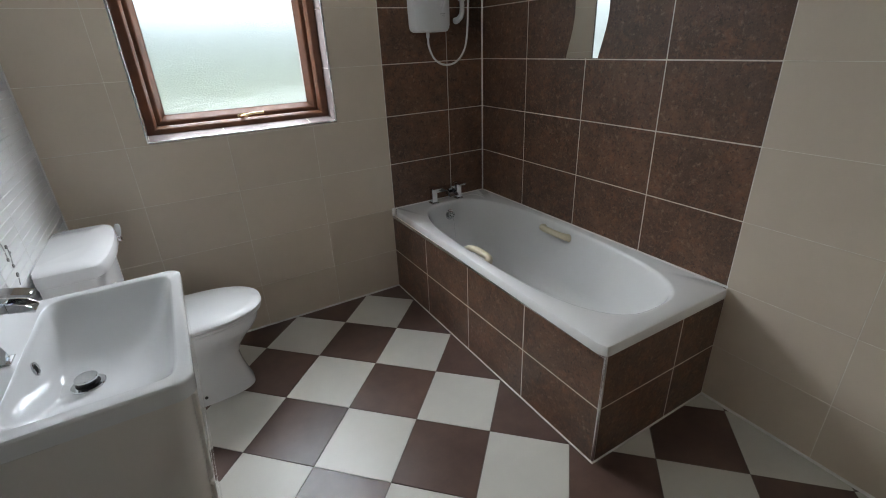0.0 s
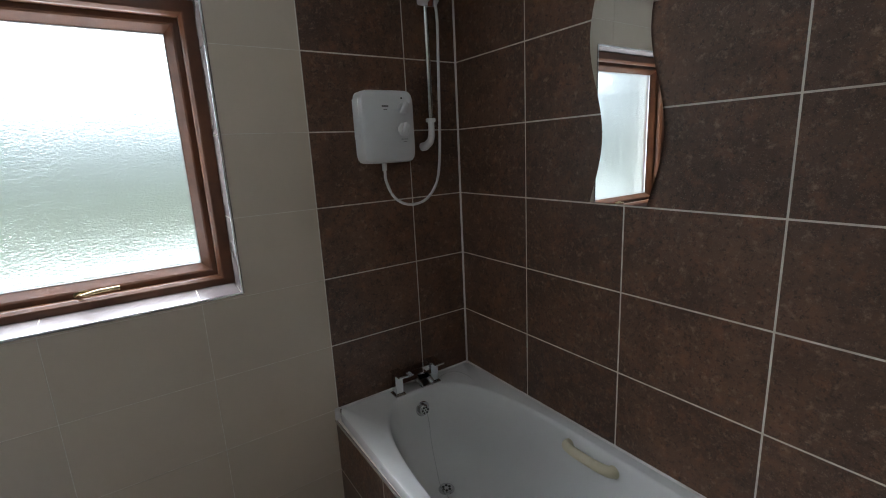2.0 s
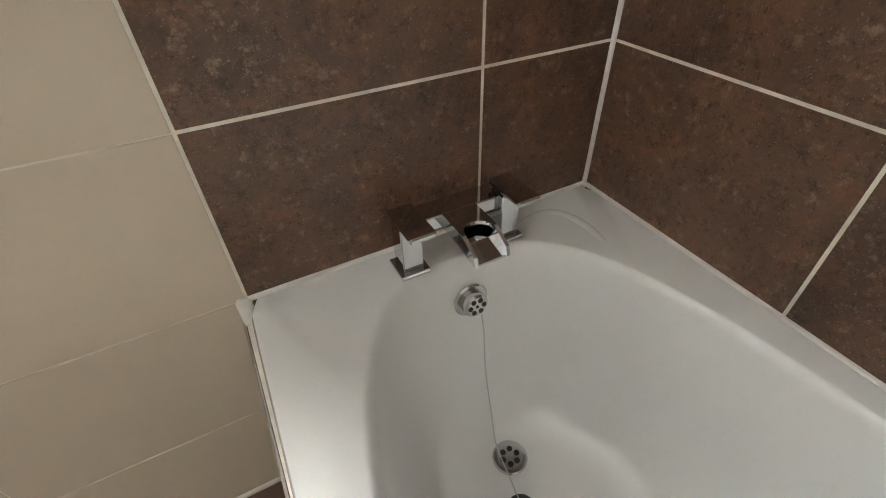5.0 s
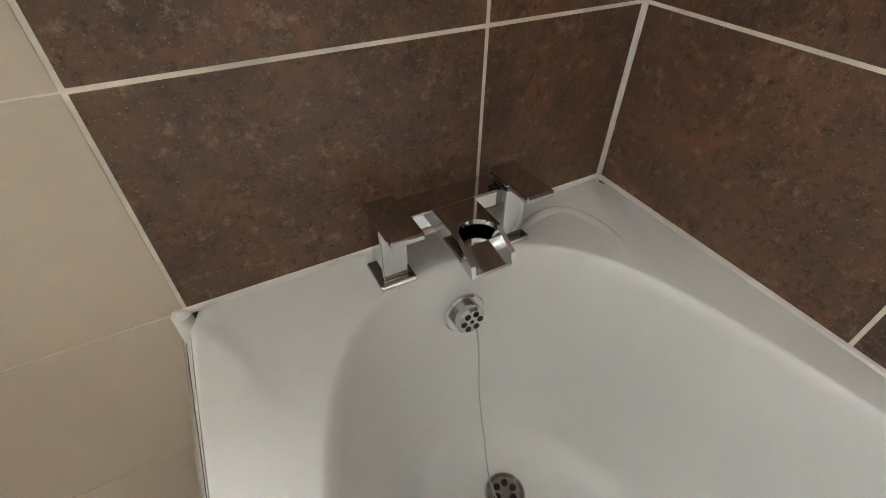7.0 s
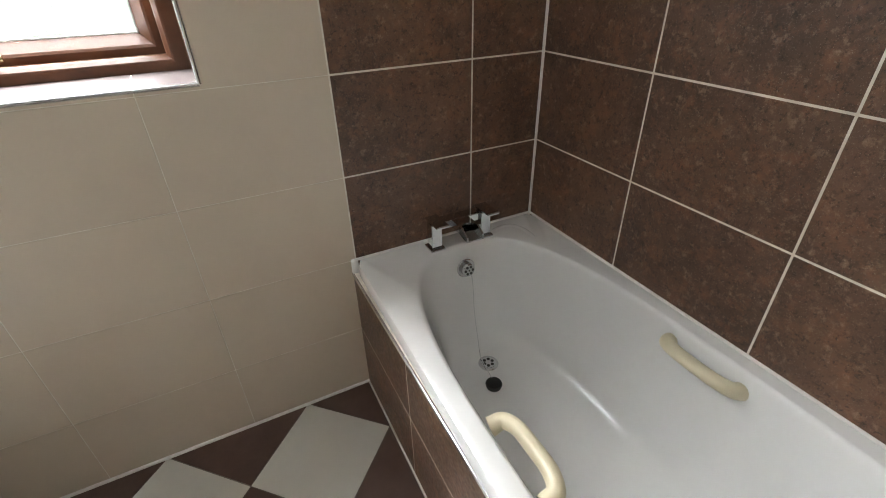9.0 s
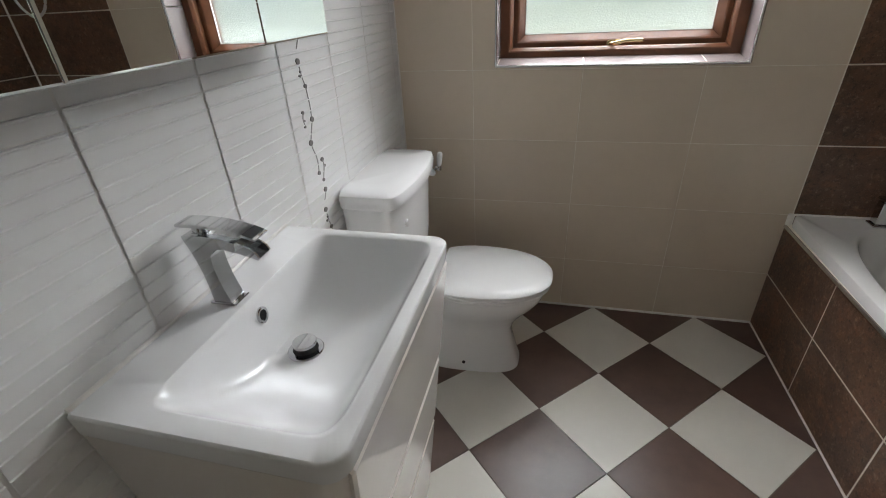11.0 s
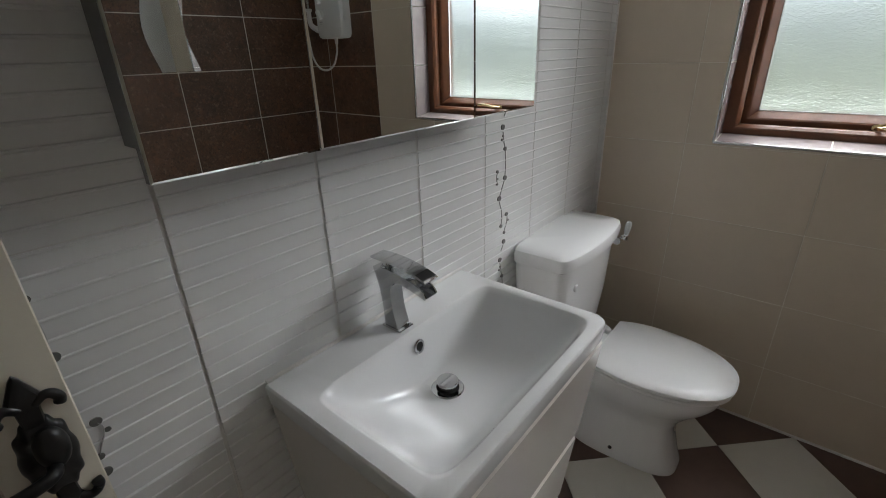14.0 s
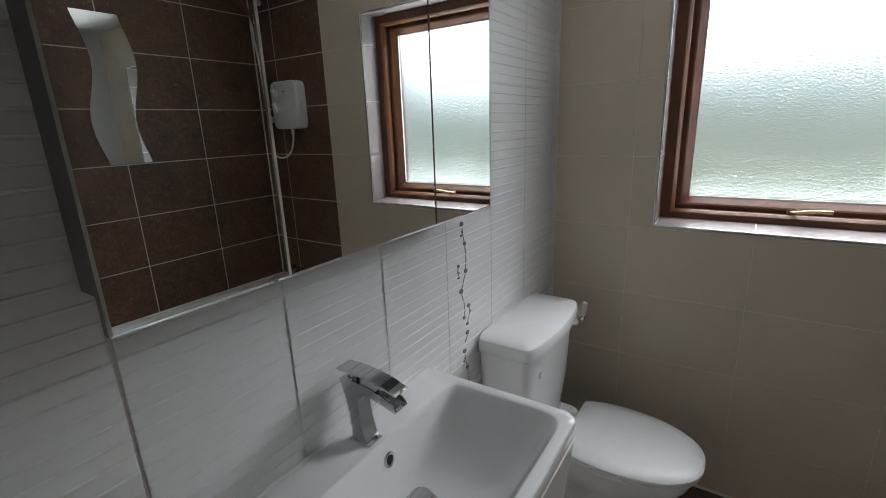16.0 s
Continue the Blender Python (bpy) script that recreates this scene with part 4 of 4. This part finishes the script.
# ---- the open door with its latch ----
def door():
    x0, x1, y0, y1 = -0.428, -0.392, -0.150, 0.612
    t = tagged(thing("door_1", "cream painted panelled door, open, with black iron latch", "door", (x0, y0, 0.006)), kind="structure")
    inv = Matrix.Translation((-x0, -y0, -0.006))

    def p(name, bm, mat=DOOR_PAINT, label="", parent=None, smooth=False):
        bm.transform(inv)
        return part(name, bm, mat, parent or t, label, smooth)
    for a, b in ((y0, y0 + 0.11), (y1 - 0.078, y1)):
        p("stile", box(x0, x1, a, b, 0.006, 1.985, 0.0015, 1))
    for a, b in ((0.006, 0.22), (0.86, 1.00), (1.87, 1.985)):
        p("rail", box(x0 + 0.0003, x1 - 0.0003, y0 + 0.11, y1 - 0.078, a, b))
    for a, b in ((0.22, 0.86), (1.00, 1.87)):
        p("door_panel", box(x0 + 0.012, x1 - 0.012, y0 + 0.11, y1 - 0.078, a, b))
        for q in ((y0 + 0.11, y1 - 0.078, a, a + 0.014), (y0 + 0.11, y1 - 0.078, b - 0.014, b), (y0 + 0.11, y0 + 0.124, a + 0.014, b - 0.014), (y1 - 0.092, y1 - 0.078, a + 0.014, b - 0.014)):
            p("moulding", box(x1 - 0.012, x1 - 0.004, q[0], q[1], q[2], q[3], 0.003, 1))
    # cast latch plate: lobed boss, pointed ends and four curled arms
    cy, cz = 0.5775, 1.077
    pl = bmesh.new()
    outline = []
    for k in range(96):
        a = 2 * math.pi * k / 96
        q = 1.0 + 0.045 * math.cos(10 * a)
        outline.append((cy + 0.0235 * q * math.copysign(abs(math.cos(a)) ** 0.75, math.cos(a)), cz + 0.047 * q * math.copysign(abs(math.sin(a)) ** 0.85, math.sin(a))))
    add_loft(pl, [[(x1 + d, cy + (y - cy) * s, cz + (z - cz) * s) for y, z in outline] for d, s in ((0.0, 1.0), (0.003, 1.0), (0.006, 0.94), (0.009, 0.80), (0.012, 0.55), (0.013, 0.3))])
    for sz in (-1, 1):
        tip = [(-0.009, 0.036), (0.009, 0.036), (0.010, 0.060), (0.015, 0.072), (0.004, 0.096), (0.0, 0.101), (-0.004, 0.096), (-0.015, 0.072), (-0.010, 0.060)]
        add_loft(pl, [[(x1 + d, cy + s * u, cz + sz * (0.066 + s * (v - 0.066))) for u, v in tip] for d, s in ((0, 1.0), (0.004, 1.0), (0.007, 0.82))])
        for sy in (-1, 1):
            line = smooth_line([(x1 + 0.004, cy + sy * 0.006, cz + sz * 0.064), (x1 + 0.005, cy + sy * 0.014, cz + sz * 0.070), (x1 + 0.006, cy + sy * 0.021, cz + sz * 0.069), (x1 + 0.006, cy + sy * 0.0255, cz + sz * 0.062), (x1 + 0.005, cy + sy * 0.0245, cz + sz * 0.056)], 5)
            add_tube(pl, line, [0.0045 + 0.0012 * k / (len(line) - 1) for k in range(len(line))], 10)
    lt = p("latch_plate", pl, BLACK, "black cast iron latch plate", smooth=True)
    p("boss", loft([[(x1 + d, cy + 0.004 + r * math.cos(2 * math.pi * k / 28), cz + 0.014 + 1.7 * r * math.sin(2 * math.pi * k / 28)) for k in range(28)] for d, r in ((0.010, 0.015), (0.015, 0.0145), (0.020, 0.011), (0.022, 0.006))]), BLACK, parent=lt, smooth=True)
    p("latch_lever", tube(smooth_line([(x1 + 0.012, cy, cz - 0.006), (x1 + 0.028, cy - 0.004, cz - 0.006), (x1 + 0.034, cy - 0.02, cz - 0.007), (x1 + 0.034, cy - 0.06, cz - 0.010), (x1 + 0.034, cy - 0.10, cz - 0.016)]), 0.007, 12), BLACK, parent=lt, smooth=True)
    p("latch_bolt", prism([(y1 - 0.002, x1 - 0.024), (y1 + 0.014, x1 - 0.020), (y1 + 0.011, x1 - 0.010), (y1 - 0.002, x1 - 0.008)], "z", 1.100, 1.127), BRASS, "brass latch bolt")
    p("hinge", tube([(x1 + 0.003, y0 - 0.002, 0.25), (x1 + 0.003, y0 - 0.002, 0.33)], 0.006, 10), BRASS)
    p("hinge", tube([(x1 + 0.003, y0 - 0.002, 1.65), (x1 + 0.003, y0 - 0.002, 1.73)], 0.006, 10), BRASS)


door()


# ---- vine motifs printed on the white tiles ----
MOTIF_DOTS = ((-0.006, 0.007, 0.0075), (0.014, 0.064, 0.0075), (0.015, 0.094, 0.0052), (-0.004, 0.121, 0.006), (0.035, 0.131, 0.0036), (0.026, 0.152, 0.0066), (-0.017, 0.213, 0.008),
              (-0.031, 0.261, 0.0040), (-0.029, 0.276, 0.0032), (0.012, 0.271, 0.0075), (-0.030, 0.297, 0.0052), (0.009, 0.358, 0.0062), (-0.009, 0.386, 0.0040), (-0.003, 0.396, 0.0032))
MOTIF_STEMS = (((-0.001, 0.036), (0.008, 0.048), (0.013, 0.057)), ((0.016, 0.098), (0.022, 0.112), (0.029, 0.126), (0.031, 0.140), (0.027, 0.150)), ((-0.003, 0.126), (0.0, 0.150), (-0.003, 0.172), (-0.011, 0.190), (-0.016, 0.206)),
               ((-0.015, 0.219), (-0.004, 0.240), (0.009, 0.264)), ((0.012, 0.278), (0.014, 0.310), (0.010, 0.352)), ((-0.030, 0.264), (-0.034, 0.280), (-0.030, 0.293)), ((0.008, 0.363), (0.001, 0.382), (-0.004, 0.408)))


def motif(yc):
    """One column of printed tiles: the same vine repeats on every tile."""
    t = thing("tile_motif", "grey printed vine of dots on white ribbed tiles", "wall motif", (W + 0.0008, yc, 0), group="vine motifs on the wall")
    for row in range(1, 5):
        z0 = row * 14 * RIB
        for line in MOTIF_STEMS:
            pts = smooth_line([(0, y, z0 + z) for y, z in line], 5)
            n = len(pts) - 1
            rings = []
            for k, q in enumerate(pts):
                w = 0.0004 + 0.0004 * math.sin(math.pi * k / n)
                rings.append([(0.0012, q.y - w, q.z), (0.0044, q.y - w, q.z), (0.0044, q.y + w, q.z), (0.0012, q.y + w, q.z)])
            part("stem", loft(rings), MOTIF_PALE, t, "faint grey stem")
        for dy, dz, rad in MOTIF_DOTS:
            part("dot", loft([[(h, dy + 1.18 * rad * math.cos(2 * math.pi * k / 20), z0 + dz + rad * math.sin(2 * math.pi * k / 20)) for k in range(20)] for h in (0.001, 0.0043)]), MOTIF, t)


PITCH_Y, RIB = 0.2738, 0.0296
motif(1.702)
motif(0.609)


# ---- tiles of walls and floor ----
def wall_tile(parent, axis, a0, a1, z0, z1, mat, holes=()):
    """One tile on a wall; cut round an opening where they overlap."""
    rects = [(a0, a1, z0, z1)]
    for h0, h1, k0, k1 in holes:
        out = []
        for p0, p1, q0, q1 in rects:
            if p1 <= h0 or p0 >= h1 or q1 <= k0 or q0 >= k1:
                out.append((p0, p1, q0, q1))
                continue
            if p0 < h0:
                out.append((p0, h0, q0, q1))
            if p1 > h1:
                out.append((h1, p1, q0, q1))
            m0, m1 = max(p0, h0), min(p1, h1)
            if q0 < k0:
                out.append((m0, m1, q0, k0))
            if q1 > k1:
                out.append((m0, m1, k1, q1))
        rects = out
    rects = [r for r in rects if r[1] - r[0] > 0.006 and r[3] - r[2] > 0.006]
    if not rects:
        return
    bm = bmesh.new()
    single = len(rects) == 1
    proud = TH if mat is BROWN else 0.0012
    for p0, p1, q0, q1 in rects:
        b = 0.0007 if single else 0.0
        if axis == "n":
            add_box(bm, p0, p1, N - proud, N + 0.002, q0, q1, b, 1)
        else:
            add_box(bm, E - proud, E + 0.002, p0, p1, q0, q1, b, 1)
    part("tile", bm, mat, parent)


G = 0.0024
xs = [W, -0.241, 0.187, 0.618, 1.050, 1.474, E]
for z0, z1 in zip(ROWS_Z, ROWS_Z[1:]):
    for i, (a, b) in enumerate(zip(xs, xs[1:])):
        g = G if i >= 4 else 0.0011
        if i >= 4 and z1 < 0.5:
            continue
        wall_tile(wall_n, "n", a + g + (0.004 if i == 0 else 0), b - (G if i == 3 else g) - (0.003 if i == 5 else 0), z0 + g + (0.006 if z0 == 0 else 0), z1 - g, BROWN if i >= 4 else CREAM, [(WX0 - 0.003, WX1 + 0.003, WZ0 - 0.003, WZ1 + 0.003)])
ys = [S, 0.361, 0.789, 1.213, 1.641, 2.067, N]
for z0, z1 in zip(ROWS_Z, ROWS_Z[1:]):
    for i, (a, b) in enumerate(zip(ys, ys[1:])):
        g = G if i >= 2 else 0.0011
        if i >= 2 and z1 < 0.5:
            continue
        wall_tile(wall_e, "e", a + g, b - g - (0.003 if i == 5 else 0), z0 + g + (0.006 if z0 == 0 else 0), z1 - g, BROWN if i >= 2 else CREAM)


def ribbed_mesh(width, height, pitch, seed):
    """A white tile with raised level ribs, a little uneven."""
    rnd = random.Random(seed)
    prof, z = [(0.0, -0.001)], 0.0
    while z < height - 0.002:
        top = min(z + pitch, height)
        h = top - z
        k = rnd.uniform(-0.0003, 0.0003)
        prof += [(z + 0.0006, 0.0016), (z + h * 0.80, 0.0016), (z + h * 0.86, 0.0040 + k), (z + h * 0.94, 0.0040 + k), (z + h - 0.0003, 0.0014)]
        z = top
    prof.append((height, -0.001))
    bm = bmesh.new()
    cols = [0, 0.0008, width * 0.25, width * 0.5, width * 0.75, width - 0.0008, width]
    rows = []
    for y in cols:
        d = 0.0008 if y in (0, width) else 0.0
        rows.append([bm.verts.new((max(x - d, -0.001), y, z)) for z, x in prof])
    for a, b in zip(rows, rows[1:]):
        for i in range(len(a) - 1):
            bm.faces.new((a[i], b[i], b[i + 1], a[i + 1]))
    return mesh_of(bm, "tile", WHITE_TILE)


ribbed = [ribbed_mesh(PITCH_Y - 0.0058, 14 * RIB - 0.002, RIB, s) for s in (1, 2, 3)]
ribbed_top = ribbed_mesh(PITCH_Y - 0.0058, H - 5 * 14 * RIB - 0.002, RIB, 4)
ribbed_end = ribbed_mesh(N - (0.788 + 6 * PITCH_Y) - 0.004, 14 * RIB - 0.002, RIB, 5)
for r in range(6):
    for c in range(-3, 7):
        if r == 5:
            me = ribbed_top
        else:
            me = ribbed[(r * 5 + c * 7) % 3]
        if c == 6:
            if r == 5:
                continue
            me = ribbed_end
        ob = new("tile", me)
        ob.location = (W + 0.0008, 0.788 + c * PITCH_Y + 0.0029, r * 14 * RIB + 0.001)
        ob.parent = wall_w


def clip(poly, axis, limit, keep_less):
    out = []
    for i, a in enumerate(poly):
        b = poly[(i + 1) % len(poly)]
        ina, inb = ((a[axis] <= limit) == keep_less or a[axis] == limit), ((b[axis] <= limit) == keep_less or b[axis] == limit)
        if ina:
            out.append(a)
        if ina != inb:
            k = (limit - a[axis]) / (b[axis] - a[axis])
            out.append((a[0] + k * (b[0] - a[0]), a[1] + k * (b[1] - a[1])))
    return out


# floor tiles stand on their corners; a cream one is centred at (0.346, 1.806)
HALF, FX, FY = 0.2275, 0.3455, 1.806
whole = {}
for i in range(-14, 15):
    for j in range(-14, 15):
        cx, cy = FX + (i - j) * HALF, FY + (i + j) * HALF
        r = HALF - 0.0022
        diamond = [(cx - r, cy), (cx, cy - r), (cx + r, cy), (cx, cy + r)]
        poly = diamond
        for axis, lim, less in ((0, W + 0.004, False), (0, E - 0.006, True), (1, S, False), (1, N - 0.005, True)):
            poly = clip(poly, axis, lim, less) if len(poly) > 2 else []
        if len(poly) < 3 or (cx > BX0 + HALF and cy > BY0 + HALF):
            continue
        area = abs(sum(a[0] * b[1] - b[0] * a[1] for a, b in zip(poly, poly[1:] + poly[:1]))) / 2
        if area < 2e-4:
            continue
        mat = CREAM_FLOOR if (i + j) % 2 == 0 else BROWN_FLOOR
        full = abs(area - 2 * r * r) < 1e-6
        key = mat.name
        if full and key in whole:
            ob = new("tile", whole[key])
            ob.location = (cx, cy, 0)
            ob.parent = floor
            continue
        pts = [(x - cx, y - cy) for x, y in poly]
        bm = loft([[(x, y, -0.004) for x, y in pts], [(x, y, -0.0006) for x, y in pts], [(x * 0.9965, y * 0.9965, 0.0) for x, y in pts]] if full else [[(x, y, -0.004) for x, y in pts], [(x, y, 0.0) for x, y in pts]])
        ob = part("tile", bm, mat, floor)
        ob.location = (cx, cy, 0)
        if full:
            whole[key] = ob.data

# sealant along the foot of the walls and up the corners
structure("trim", add_tube(tube([(W, N - 0.004, 0.002), (BX0, N - 0.004, 0.002)], 0.006, 8), [(E - 0.004, S, 0.002), (E - 0.004, BY0, 0.002)], 0.006, 8), SEALANT, "white sealant bead at the foot of the wall")
structure("trim", add_tube(tube([(E - 0.003, N - 0.003, 0.548), (E - 0.003, N - 0.003, H)], 0.005, 8), [(W + 0.004, N - 0.003, 0), (W + 0.004, N - 0.003, H)], 0.004, 8), SEALANT, "pale grouted wall corner")
